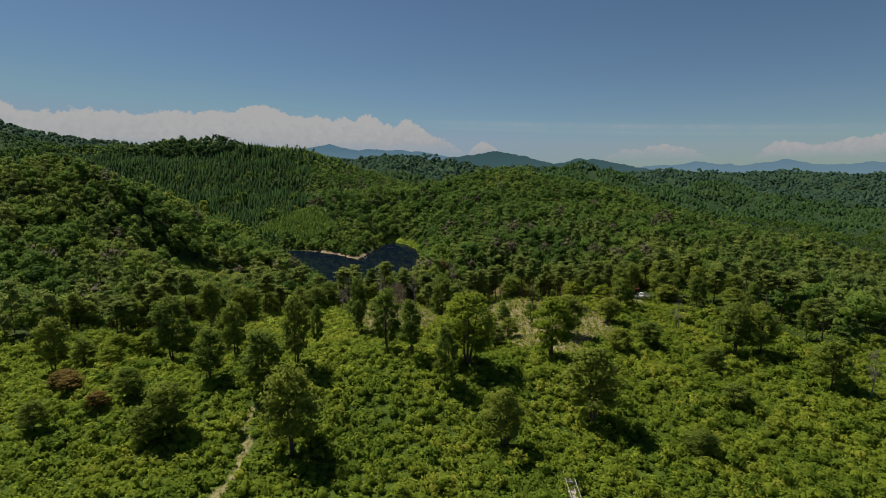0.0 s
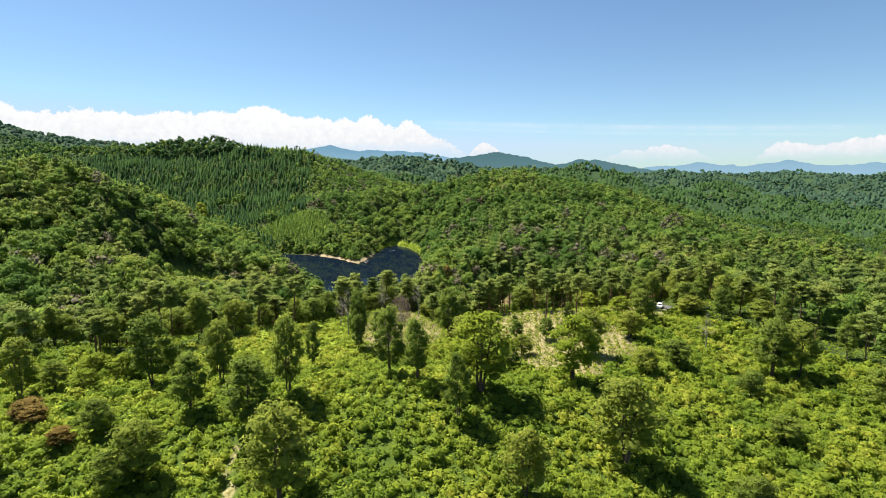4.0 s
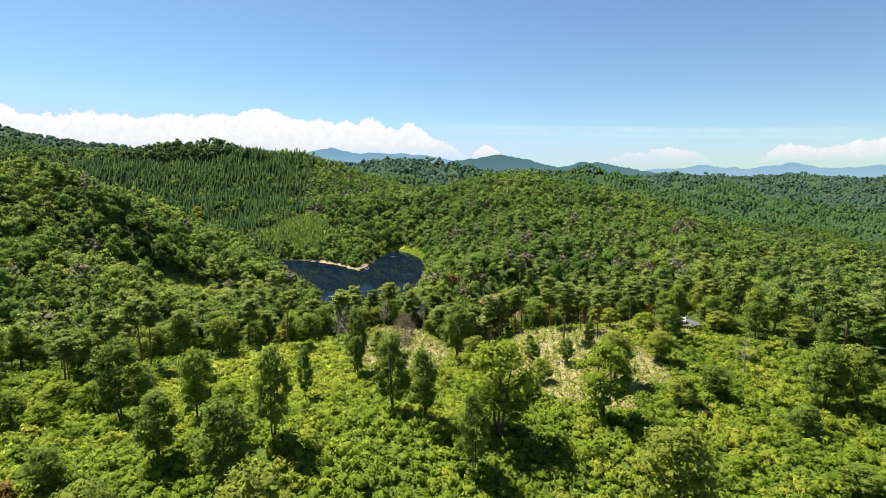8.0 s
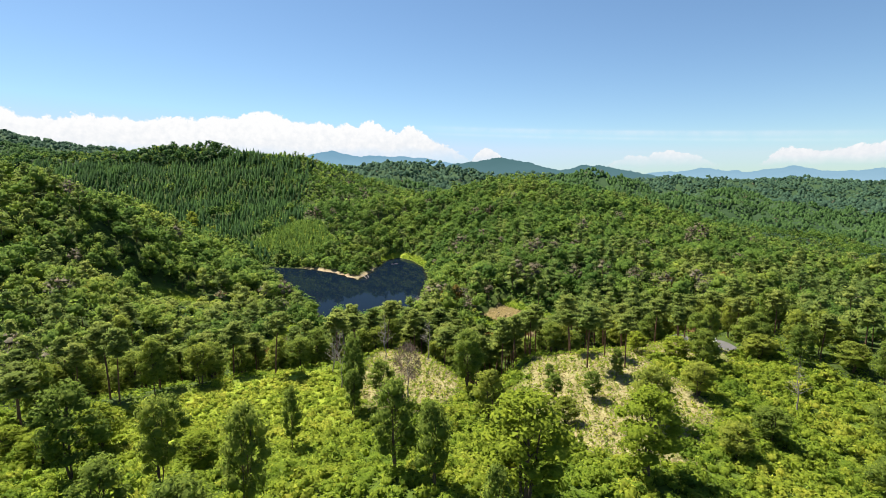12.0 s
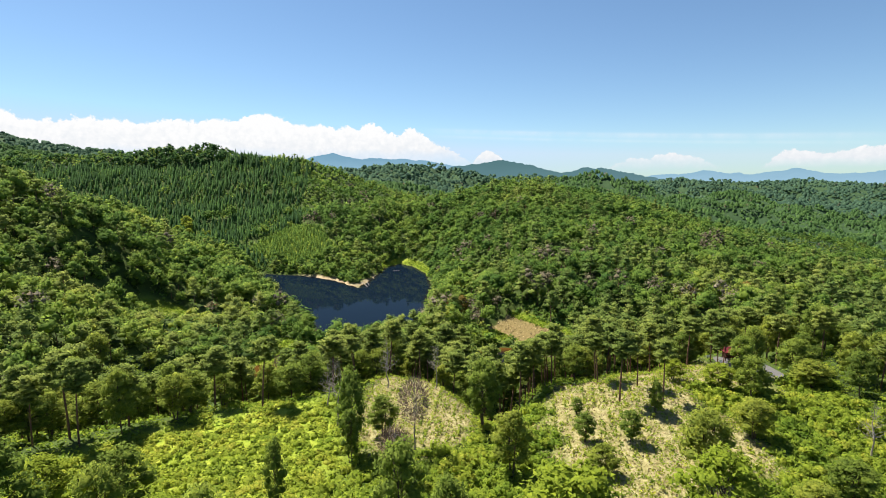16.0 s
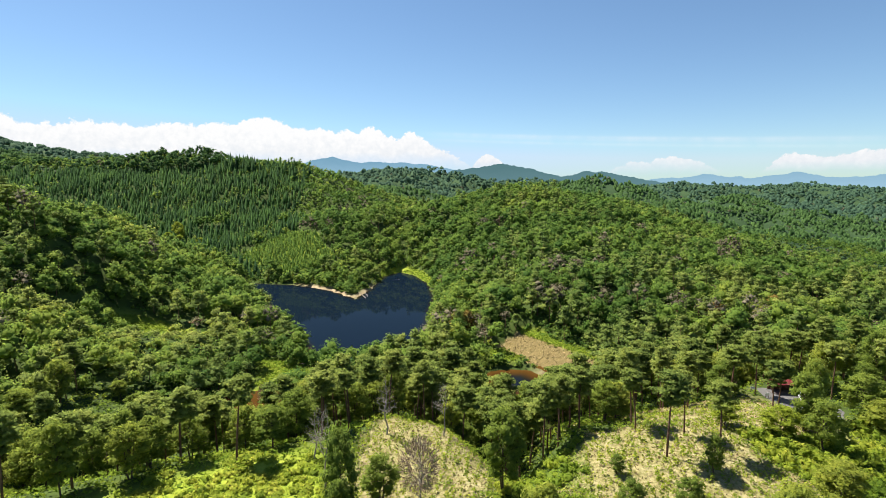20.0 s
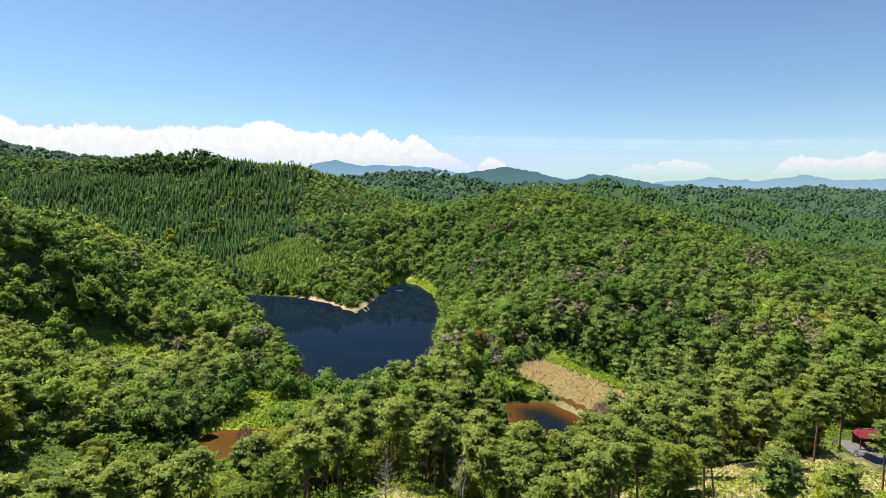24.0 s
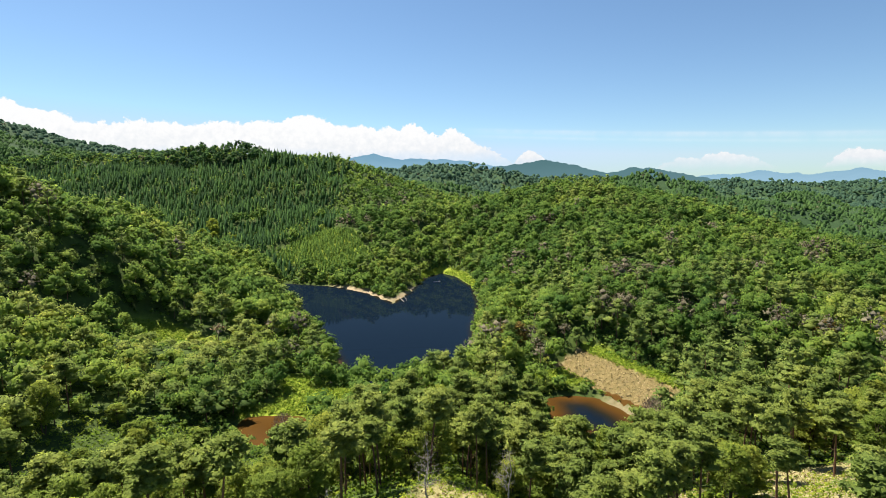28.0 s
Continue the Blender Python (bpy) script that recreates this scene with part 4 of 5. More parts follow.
def plantation():
    x, y, rg = ground_points(-640, -60, 430, 690, 3.35, 61)
    ridge, young = slope_woods(x, y)
    ok = ridge & in_view(x, y) & (rg.random(len(x)) < 0.93)
    x, y = x[ok], y[ok]
    open_patch = smooth((waves(x, y, 55, 64, 3) - 0.25) / 0.4)
    h = rg.uniform(3.6, 8.4, len(x)) * (1 - 0.35 * open_patch)
    tint = np.clip(0.18 + 0.16 * waves(x, y, 45, 62, 2) + 0.35 * open_patch + rg.normal(0, 0.15, len(x)), 0, 0.95)
    V, F, T, N = cones(x, y, height(x, y) - 0.3, h * rg.uniform(0.24, 0.33, len(x)), h, rg, tint, 24, 0.52)
    stuff("conifer_plantation", V, F, T, CONIFER, "dark green spruce plantation covering a long ridge", "woods", N)
    # bramble and young leafage in the gaps between the spruces
    x, y, rg = ground_points(-640, -60, 430, 700, 4.6, 65)
    ok = slope_woods(x, y)[0] & in_view(x, y) & (rg.random(len(x)) < 0.35 + 0.6 * smooth((waves(x, y, 55, 64, 3) - 0.2) / 0.4))
    x, y = x[ok], y[ok]
    r = rg.uniform(1.3, 2.4, len(x))
    V, F, T, N = crown_lumps(x, y, height(x, y) - 0.3, r, r * rg.uniform(1.0, 1.5, len(x)), 15, 0 * r + 0.6, rg, np.clip(rg.normal(0.6, 0.2, len(x)), 0, 1), 0.8, 2, BUD)
    stuff("plantation_brambles", V, F, T, BROAD, "yellow-green bushes between the rows of spruce", "bushes", N)
    x, y, rg = ground_points(-120, -35, 445, 525, 1.9, 63)
    ridge, young = slope_woods(x, y)
    x, y = x[young], y[young]
    h = rg.uniform(2.4, 4.0, len(x))
    V, F, T, N = cones(x, y, height(x, y) - 0.2, h * rg.uniform(0.28, 0.36, len(x)), h, rg, np.clip(rg.normal(0.9, 0.08, len(x)), 0, 1), 30, 0.42)
    stuff("young_conifer_plantation", V, F, T, CONIFER, "bright green young conifers in a triangular plot", "woods", N)


plantation()


# ---- fern and shrub land near the path ----
def fern_land():
    x, y, rg = ground_points(-120, 160, 45, 200, 1.5, 71)
    bare, meadow, opened, sand, lot, w = cover(x, y)
    ok = in_view(x, y) & (opened > 0.4) & (bare < 0.45) & (rg.random(len(x)) < np.where(meadow > 0.4, 0.97, 0.95))
    x, y, meadow = x[ok], y[ok], meadow[ok]
    n = len(x)
    mound = np.clip(0.55 + 0.5 * waves(x, y, 7, 72, 2) + rg.normal(0, 0.22, n), 0.15, 1.7)
    mound = np.where(meadow > 0.4, 0.25 + 0.25 * mound, mound)
    wide = rg.uniform(0.75, 1.25, n)
    tint = np.clip(0.56 + 0.36 * waves(x, y, 26, 73, 3) + 0.25 * (mound - 0.6) + rg.normal(0, 0.1, n) + 0.35 * meadow, 0, 1)
    C = np.stack([x, y, height(x, y) + mound * 0.55], 1)
    V, F, T, N = clumps(C, np.stack([wide, wide, 0.25 + 0.75 * mound], 1), np.tile([[0, 0, 0.5]], (n, 1)), tint, 24, 0.25, rg, 0.7, 0.36, 0.55)
    stuff("fern_land", V, F, T, FERN, "waist-high bright green fern and bramble covering open ground", "undergrowth", N)


fern_land()


def shrubs():
    x, y, rg = ground_points(-110, 125, 52, 185, 3.6, 75)
    bare, meadow, opened, sand, lot, w = cover(x, y)
    thick = 0.35 + 0.4 * smooth((x - 35) / 25) + 0.25 * waves(x, y, 30, 76, 2)
    ok = in_view(x, y) & (opened > 0.35) & (bare < 0.3) & (meadow < 0.5) & (rg.random(len(x)) < thick)
    x, y = x[ok], y[ok]
    n = len(x)
    r = rg.uniform(0.8, 2.0, n)
    tint = np.clip(0.56 + 0.25 * waves(x, y, 24, 77, 2) + 0.22 * bell(x, y, 72, 148, 18, 22) + rg.normal(0, 0.18, n), 0, 1)
    V, F, T, N = crown_lumps(x, y, height(x, y) - 0.2, r, r * rg.uniform(1.1, 1.7, n), 100, 0 * r + 0.27, rg, tint, rg.uniform(0.6, 0.9, n), 5)
    stuff("shrub_thicket", V, F, T, FERN, "rounded green shrubs and bramble mounds among fern", "shrubs", N)


def undergrowth():
    x, y, rg = ground_points(-92, 116, 118, 240, 1.75, 78)
    bare, meadow, opened, sand, lot, w = cover(x, y)
    ok = in_view(x, y) & (opened < 0.5) & (bare < 0.5) & (lot < 0.5) & (w > 1.5) & (rg.random(len(x)) < 0.8)
    x, y = x[ok], y[ok]
    n, tufts = len(x), 12
    D = ball(n * tufts, rg).reshape(n, tufts, 3)
    D[..., 2] = np.abs(D[..., 2])
    P = np.stack([x, y, height(x, y)], 1)[:, None] + D * np.stack([0 * x + 1.1, 0 * x + 1.1, rg.uniform(0.4, 1.5, n)], 1)[:, None]
    V, F = cards(P.reshape(-1, 3), (D + np.array([0, 0, 0.5])).reshape(-1, 3), np.full(n * tufts, 0.3), rg, 0.45)
    tint = np.clip(0.42 + 0.3 * waves(x, y, 20, 79, 2) + rg.normal(0, 0.18, n), 0, 1)
    stuff("wood_undergrowth", V, [F], np.repeat(tint, tufts * 3), FERN, "green bushes and saplings under the pines", "undergrowth")


shrubs()
undergrowth()


# ---- single trees ----
def limb(a, b, r0, r1, rg, bend=0.08, k=5, sides=5):
    a, b = np.array(a, float), np.array(b, float)
    t = np.linspace(0, 1, k)[:, None]
    p = a + (b - a) * t
    p[1:-1] += rg.normal(0, bend * np.linalg.norm(b - a), (k - 2, 3)) * 0.5
    return tube(p, np.linspace(r0, r1, k), sides)


def broad_meshes(seed, h=11.0, r=3.0, leaf=0.165, tufts=2600, material=None):
    """A broadleaf tree whose crown of many leafy boughs comes down low on a slim, often forked trunk."""
    rg = rng_of(seed)
    tops, limbs = [], []
    stems = int(rg.integers(1, 4))
    for k in range(stems):
        a = rg.uniform(0, 6.28)
        reach = 0.0 if stems == 1 else r * 0.32
        limbs.append(limb((math.cos(a) * 0.12 * k, math.sin(a) * 0.12 * k, -0.4), (math.cos(a) * reach, math.sin(a) * reach, h * rg.uniform(0.7, 0.85)), 0.15, 0.04, rg, 0.03, 5, 6))
    n = int(rg.integers(24, 31))
    for i in range(n):
        a, f = i * 2.4 + rg.uniform(-0.5, 0.5), (i + 0.5) / n
        zz = h * (0.24 + 0.70 * f)
        reach = r * math.sin(math.pi * (0.20 + 0.74 * f)) ** 0.8 * rg.uniform(0.45, 0.95)
        c = np.array([math.cos(a) * reach, math.sin(a) * reach, zz])
        limbs.append(limb((0, 0, zz * 0.75), c, 0.05, 0.02, rg, 0.1, 3, 3))
        tops.append((c, r * rg.uniform(0.28, 0.46)))
    C = np.array([c for c, rr in tops])
    S = np.array([[rr * 1.12, rr * 1.12, rr * 0.85] for c, rr in tops])
    lean = (C - np.array([0, 0, h * 0.5])) / np.array([r, r, h * 0.5])
    V, F, T, N = clumps(C, S, lean, rg.uniform(0, 1, n), tufts // n, leaf * 1.08, rg, 0.6, 0.36, 0.55)
    tv, tf = join(limbs)
    return mesh_of("trunk", tv, [tf], BARK, smooth=True), mesh_of("crown", V, F, material or BROAD_OWN, T, normals=N)


def pine_meshes(seed, h=14.0, leaf=0.24):
    """A red pine: long bare trunk, flat sprays of needles in tiers under a domed top."""
    rg = rng_of(seed)
    limbs, tilt = [], rg.normal(0, 0.7, 2)
    axis = lambda zz: np.array([tilt[0] * (zz / h) ** 1.5, tilt[1] * (zz / h) ** 1.5, zz])
    limbs.append(tube([axis(zz) if zz > 0 else (0, 0, zz) for zz in (-0.5, 2.0, 5.0, 8.0, 11.0, h * 0.97)], [0.2, 0.17, 0.15, 0.12, 0.08, 0.03], 7))
    n, bottom, C, S, lean = 19, rg.uniform(0.57, 0.69), [], [], []
    for i in range(n):
        f = i / (n - 1)
        zz = h * (bottom + (0.97 - bottom) * f)
        a = i * 2.4 + rg.uniform(-0.5, 0.5)
        reach = (2.9 * (1 - 0.7 * f ** 2.2)) * rg.uniform(0.5, 1.1) * (0.75 if f < 0.15 else 1.0)
        p = axis(zz)
        c = p + np.array([math.cos(a) * reach, math.sin(a) * reach, 0.1 + 0.16 * reach])
        limbs.append(limb(p - np.array([0, 0, 0.25]), c, 0.05, 0.015, rg, 0.06, 3, 3))
        for k in range(3):
            wide = rg.uniform(0.8, 1.35)
            C.append(p + (c - p) * (1.0 - 0.33 * k) + rg.normal(0, 0.18, 3) * np.array([1, 1, 0.5]))
            S.append((wide, wide, wide * rg.uniform(0.3, 0.44)))
            lean.append((math.cos(a) * 0.5, math.sin(a) * 0.5, 0.5))
    lv, lf, lt, ln = clumps(np.array(C), np.array(S), np.array(lean), rg.uniform(0, 1, len(C)), 24, leaf, rg, 0.62, 0.34, 0.5)
    for _ in range(5):
        a, zz = rg.uniform(0, 6.28), h * rg.uniform(0.2, 0.46)
        p = axis(zz)
        limbs.append(limb(p, p + np.array([math.cos(a) * 1.1, math.sin(a) * 1.1, 0.1]), 0.03, 0.01, rg, 0.1, 3, 3))
    tv, tf = join(limbs)
    return mesh_of("trunk", tv, [tf], PINE_BARK, smooth=True), mesh_of("crown", lv, lf, PINE, lt, normals=ln)


def snag_mesh(seed, h=9.0, twigs=26):
    rg = rng_of(seed)
    limbs = [limb((0, 0, -0.4), (rg.normal(0, 0.5), rg.normal(0, 0.5), h), 0.16, 0.03, rg, 0.03, 7, 6)]
    for _ in range(twigs):
        f = rg.uniform(0.35, 0.97)
        a = rg.uniform(0, 6.28)
        ll = (1.05 - f) * rg.uniform(1.6, 3.4) + 0.4
        p = np.array([0, 0, h * f])
        q = p + np.array([math.cos(a) * ll, math.sin(a) * ll, ll * rg.uniform(0.3, 0.9)])
        limbs.append(limb(p, q, 0.055 * (1.3 - f), 0.012, rg, 0.12, 4, 4))
        for _ in range(3):
            g = rg.uniform(0.3, 0.9)
            e = p + (q - p) * g
            limbs.append(limb(e, e + rg.normal(0, 0.55, 3) + np.array([0, 0, 0.4]), 0.02, 0.007, rg, 0.1, 3, 3))
    v, f = join(limbs)
    return mesh_of("trunk", v, [f], GREY_WOOD, smooth=True)


def twig_crown(seed, h=9.0, n=1100):
    """A thin haze of dry twigs and shrivelled leaves."""
    rg = rng_of(seed)
    D = ball(n, rg)
    P = np.array([0, 0, h * 0.72]) + D * np.array([2.5, 2.5, h * 0.3]) * rg.uniform(0.3, 1, (n, 1)) ** 0.5
    A = D + rg.normal(0, 0.5, (n, 3)) + np.array([0, 0, 0.5])
    A *= rg.uniform(0.35, 0.8, (n, 1)) / np.linalg.norm(A, axis=1, keepdims=True)
    B = np.cross(A, rg.normal(size=(n, 3)))
    B *= 0.05 / (np.linalg.norm(B, axis=1, keepdims=True) + 1e-9)
    V = np.stack([P - B, P + B, P + A + B * 0.3, P + A - B * 0.3], 1).reshape(-1, 3)
    return mesh_of("crown", V, [np.arange(4 * n).reshape(-1, 4)], DRY)


def tree(name, meshes, label, category, group):
    ob = new(name)
    for part_name, me in zip(("trunk", "crown"), meshes):
        part(part_name, me, ob)
    return tagged(ob, label, category, group)


def place(proto, m):
    """A copy that keeps the scale of m."""
    ob = copy_thing(proto, Matrix())
    ob.matrix_basis = m
    return ob


BROADS = [tree("broadleaf_tree", broad_meshes(100 + i, 11.0, 3.0), "young broadleaf tree with a full green crown", "tree", "trees on the open fern land") for i in range(6)]
PINES = [tree("pine_tree", pine_meshes(200 + i), "tall red pine with a bare trunk and flat-topped crown", "tree", "pines above the lake") for i in range(6)]
WITHERED = [tree("withered_tree", (snag_mesh(310 + i, 9.0, 34), twig_crown(320 + i)), "withered tree with a haze of fine brown twigs", "dead tree", "dead trees") for i in range(2)]
GOLDS = [tree("bright_tree", broad_meshes(130 + i, 11.0, 3.0, 0.15, 3000, GOLD), "broadleaf tree with bright yellow-green leaves", "tree", "yellow-green trees") for i in range(2)]
RUSTS = [tree("rusty_tree", broad_meshes(140 + i, 11.0, 3.0, 0.18, 1900, RUST), "small tree with rusty brown leaves", "tree", "rusty trees") for i in range(2)]
SNAGS = [tree("dead_tree", (snag_mesh(300 + i),), "bare grey dead tree with broken twigs", "dead tree", "dead trees") for i in range(3)]

rg = rng_of(81)
used = set()


def put(kind, protos, x, y, h, r, h0, r0):
    """Stands a tree of the given height and crown radius; the first of a model is the model itself."""
    i = int(rg.integers(len(protos)))
    wide = r / r0 * rg.uniform(0.95, 1.05)
    m = Matrix.Translation((x, y, float(height(np.array([x]), np.array([y]))[0]))) @ Matrix.Rotation(rg.uniform(0, 6.28), 4, "Z") @ Matrix.Diagonal((wide, wide, h / h0, 1))
    if (kind, i) in used:
        return place(protos[i], m)
    used.add((kind, i))
    protos[i].matrix_basis = m
    return protos[i]


# broadleaf trees of the open land: place, height, radius of the crown
FIELD_A = [(-70.8, 124.4, 12.5, 3.2), (-67.3, 129, 6.3, 2.6), (-38.9, 137.9, 9.7, 3.4), (-33, 107.5, 9.9, 3.2), (-17.7, 108.5, 14.4, 2.6), (-21.9, 100.7, 11.5, 3.6),
           (-45.7, 103.7, 6, 2.5), (-36.9, 90.3, 6.4, 2.8), (-14.6, 85.4, 14, 4.6), (-0.9, 118, 13.5, 2.9), (3.8, 112.5, 11.8, 2.4), (-9.1, 147.5, 9.5, 1.5), (9.8, 101, 11.1, 2.1)]
FIELD_B = [(17.3, 86.4, 9.7, 3.1), (33.6, 92.7, 13.4, 4.5), (-9.2, 151, 14.6, 2.5), (-4.3, 156, 7.4, 2.6), (13.8, 158.6, 13.3, 3.2), (16, 143.7, 10.9, 3.1), (43.2, 137.3, 10.8, 3.6),
           (-47.7, 127, 15, 4.6), (-32.2, 119.7, 12.8, 2.5), (-17.7, 133.7, 10.7, 1.5), (80.8, 127.6, 13.5, 4.0), (88.7, 107.3, 10.5, 3.8), (86.5, 127, 12.5, 4.2)]
FIELD_C = [(31.1, 158.4, 3.2, 1.2), (29.4, 149.2, 5.3, 1.9), (36.6, 147.6, 5.6, 1.9), (44.7, 155.7, 6.5, 1.4), (29, 139.8, 5.1, 2.3), (68.1, 163.2, 8.8, 3), (86.3, 170.9, 6, 4.2), (-34.5, 92, 8.9, 3.4),
           (52, 126, 6, 2.8), (62, 132, 6.5, 3), (70, 118, 5.5, 2.8), (64, 100, 5, 2.6), (58, 148, 7, 3.2), (48, 84, 4.5, 2.4), (24, 131, 6, 2.4), (-57, 96, 5, 2.4), (70.3, 170.5, 11, 2.8), (77.3, 177.5, 11.5, 2.6)]
for x, y, h, r in FIELD_A + FIELD_B + FIELD_C:
    put("b", BROADS, x, y, h, r, 11.0, 3.1)
for x, y, h, r in [(40.3, 161.4, 14, 2.7), (48.4, 160.5, 12, 2.5), (47, 168.7, 11.1, 2.4), (39.9, 172, 10.8, 2.4), (69.6, 178, 10.9, 2.2), (71.9, 179.8, 10.4, 2.2), (-67.6, 146.9, 11, 3), (-71, 151.3, 10.8, 3.1), (-28.8, 171.8, 14.5, 3)]:
    put("p", PINES, x, y, h, r, 14.0, 2.7)
for x, y, h in [(-12.9, 161, 12.5), (-4, 176.5, 10), (6.1, 175.9, 9.2), (-15.4, 169.6, 8.2), (93.2, 102.8, 10), (75, 143, 9)]:
    put("s", SNAGS, x, y, h, 2.2, 9.0, 2.2)
# the withered tree on the knoll and two by the dam
for x, y, h, r in [(1.1, 150.1, 12.5, 2.6), (46, 230, 11, 2.6), (-2, 141, 9, 2.4), (-38, 228, 9, 2.2)]:
    put("w", WITHERED, x, y, h, r, 9.0, 2.6)
for x, y, h, r in [(15, 110, 14.5, 5.6), (34, 118, 13.5, 4.8), (-175, 523, 11, 4), (-171, 517, 9, 3.5), (-178, 512, 8, 3.5), (-168, 508, 6, 3), (-150, 500, 7, 3.2), (56, 172, 5, 2.6), (64, 168, 5.5, 3), (72, 170, 5, 2.8), (-30, 128, 6, 2.8), (-56, 134, 6, 3), (-50.4, 139.6, 8, 3.6), (-64, 138, 5, 3), (-60, 126, 5, 2.8), (-76, 134, 6, 3.2), (20, 128, 6, 2.6)]:
    put("g", GOLDS, x, y, h, r, 11.0, 3.0)
for x, y, h, r in [(25, 299, 9, 3), (21, 303, 8, 2.8), (-62.9, 114, 3.6, 2.8), (-59, 110, 3.2, 2.4), (112, 268, 8, 3), (150, 290, 9, 3.2), (-50, 101, 3.4, 2.2), (-8, 250, 7, 2.4)]:
    put("r", RUSTS, x, y, h, r, 11.0, 3.0)
x, y, g = ground_points(-88, 112, 118, 238, 5.0, 82)
bare, meadow, opened, sand, lot, w = cover(x, y)
s, d = dam_frame(x, y)
ok = (w > 2) & ((bare < 0.3) | ((y > 164) & (x > 28) & (g.random(len(x)) < 0.27))) & (meadow < 0.35) & (opened < 0.45) & (lot < 0.5) & (sand < 0.4) & ~((s > -0.06) & (s < 0.96) & (d > -6) & (d < 15))
seen = np.degrees(np.arctan2(x, y - 92.0))
ok &= ~((seen > 36.5) & (seen < 42.0) & (y < 198) & (y > 150)) & (np.hypot((x + 1) / 17, (y - 170) / 21) > 1)
pond = ((np.abs(x - 37) < 17) & (y > 211)) | (((x > -84) & (x < -28) & (y > 200)))
for a, b, shy in zip(x[ok], y[ok], pond[ok]):
    if a < -22 and b < 192 and rg.random() < 0.5 or a > 66 and b < 190 and rg.random() < 0.4:
        continue
    if -57 < a < -30 and 198 < b < 236:
        continue
    pine = rg.random() < (0.78 if abs(a - 22) < 42 else 0.42)
    if shy:
        if rg.random() < 0.55:
            k = 1.5 if b < 222 and a > 0 else 1.0
            put("b", BROADS, a, b, rg.uniform(3, 5.5) * k, rg.uniform(1.7, 2.6) * k, 11.0, 3.1)
    elif pine:
        put("p", PINES, a, b, rg.uniform(11.5, 16), rg.uniform(2.2, 3.2), 14.0, 2.7)
    else:
        put("b", BROADS, a, b, rg.uniform(7, 12.5), rg.uniform(2.3, 3.9), 11.0, 3.1)


# ---- planting ground: rows of saplings and dry grass ----
def planting():
    rg = rng_of(91)
    u, v = np.meshgrid(np.arange(-40, 40, 1.9), np.arange(-40, 40, 0.9))
    u, v = u.ravel() + rg.normal(0, 0.16, u.size), v.ravel() + rg.normal(0, 0.25, u.size)
    c, s = math.cos(radians(-12)), math.sin(radians(-12))
    x, y = 41 + u * c - v * s, 150 + u * s + v * c
    bare = cover(x, y)[0]
    ok = (bare > 0.3) & (y < 190) & (rg.random(len(x)) < 0.66 + 0.3 * waves(x, y, 9, 94, 2))
    x, y = x[ok], y[ok]
    n, tufts = len(x), 7
    D = ball(n * tufts, rg).reshape(n, tufts, 3)
    D[..., 2] = np.abs(D[..., 2])
    hh = rg.uniform(0.3, 0.95, n)
    P = np.stack([x, y, height(x, y) + 0.1], 1)[:, None] + D * np.stack([0 * x + 0.3, 0 * x + 0.3, hh], 1)[:, None]
    V, F = cards(P.reshape(-1, 3), (D + np.array([0, 0, 0.4])).reshape(-1, 3), np.full(n * tufts, 0.2), rg, 0.5)
    tint = np.clip(rg.normal(0.55, 0.3, n), 0, 1)
    stuff("sapling_rows", V, [F], np.repeat(tint, tufts * 3), FERN, "rows of knee-high saplings and weeds on bare ground", "saplings")
    # weeds and low bushes come up in patches
    x, y, rg = ground_points(-16, 76, 118, 196, 1.25, 93)
    bare = cover(x, y)[0]
    ok = (bare > 0.3) & (rg.random(len(x)) < 0.6 + 0.5 * waves(x, y, 11, 95, 2) + 0.22 * (x < 18))
    x, y = x[ok], y[ok]
    n, tufts = len(x), 12
    D = ball(n * tufts, rg).reshape(n, tufts, 3)
    D[..., 2] = np.abs(D[..., 2])
    P = np.stack([x, y, height(x, y)], 1)[:, None] + D * np.stack([0 * x + 0.6, 0 * x + 0.6, rg.uniform(0.25, 0.9, n)], 1)[:, None]
    V, F = cards(P.reshape(-1, 3), (D + np.array([0, 0, 0.4])).reshape(-1, 3), np.full(n * tufts, 0.19), rg, 0.5)
    stuff("weed_patches", V, [F], np.repeat(np.clip(rg.normal(0.7, 0.25, n), 0, 1), tufts * 3), FERN, "patches of yellow-green weeds on dry ground", "weeds")
    # tussocks of weed over the embankment
    x, y, rg = ground_points(30, 72, 235, 296, 1.1, 98)
    s, d = dam_frame(x, y)
    ok = (s > -0.03) & (s < 0.93) & (d > 0.6) & (d < 12.5) & (rg.random(len(x)) < 0.3 + 0.35 * waves(x, y, 12, 99, 2) + 0.25 * smooth((d - 8) / 3))
    x, y = x[ok], y[ok]
    n = len(x)
    wide = rg.uniform(0.2, 0.5, n)
    V, F, T, N = clumps(np.stack([x, y, height(x, y) + 0.1], 1), np.stack([wide, wide, wide * 0.35], 1), np.tile([[0, 0, 0.6]], (n, 1)), np.clip(rg.normal(0.4, 0.3, n), 0, 1), 9, 0.2, rg, 0.4, form=BUD)
    stuff("embankment_weeds", V, F, T, STRAW, "brown and yellow-green tussocks on the embankment", "weeds", N)
    # meadow grass by the ponds, the lake and the western clearing
    x, y, rg = ground_points(-130, 70, 236, 480, 1.0, 96)
    bare, meadow, opened, sand, lot, w = cover(x, y)
    ok = (meadow > 0.4) & (w > 0.2) & (shore(x, y, YOUNG) > 0)
    x, y = x[ok], y[ok]
    n, tufts = len(x), 12
    D = ball(n * tufts, rg).reshape(n, tufts, 3)
    D[..., 2] = np.abs(D[..., 2])
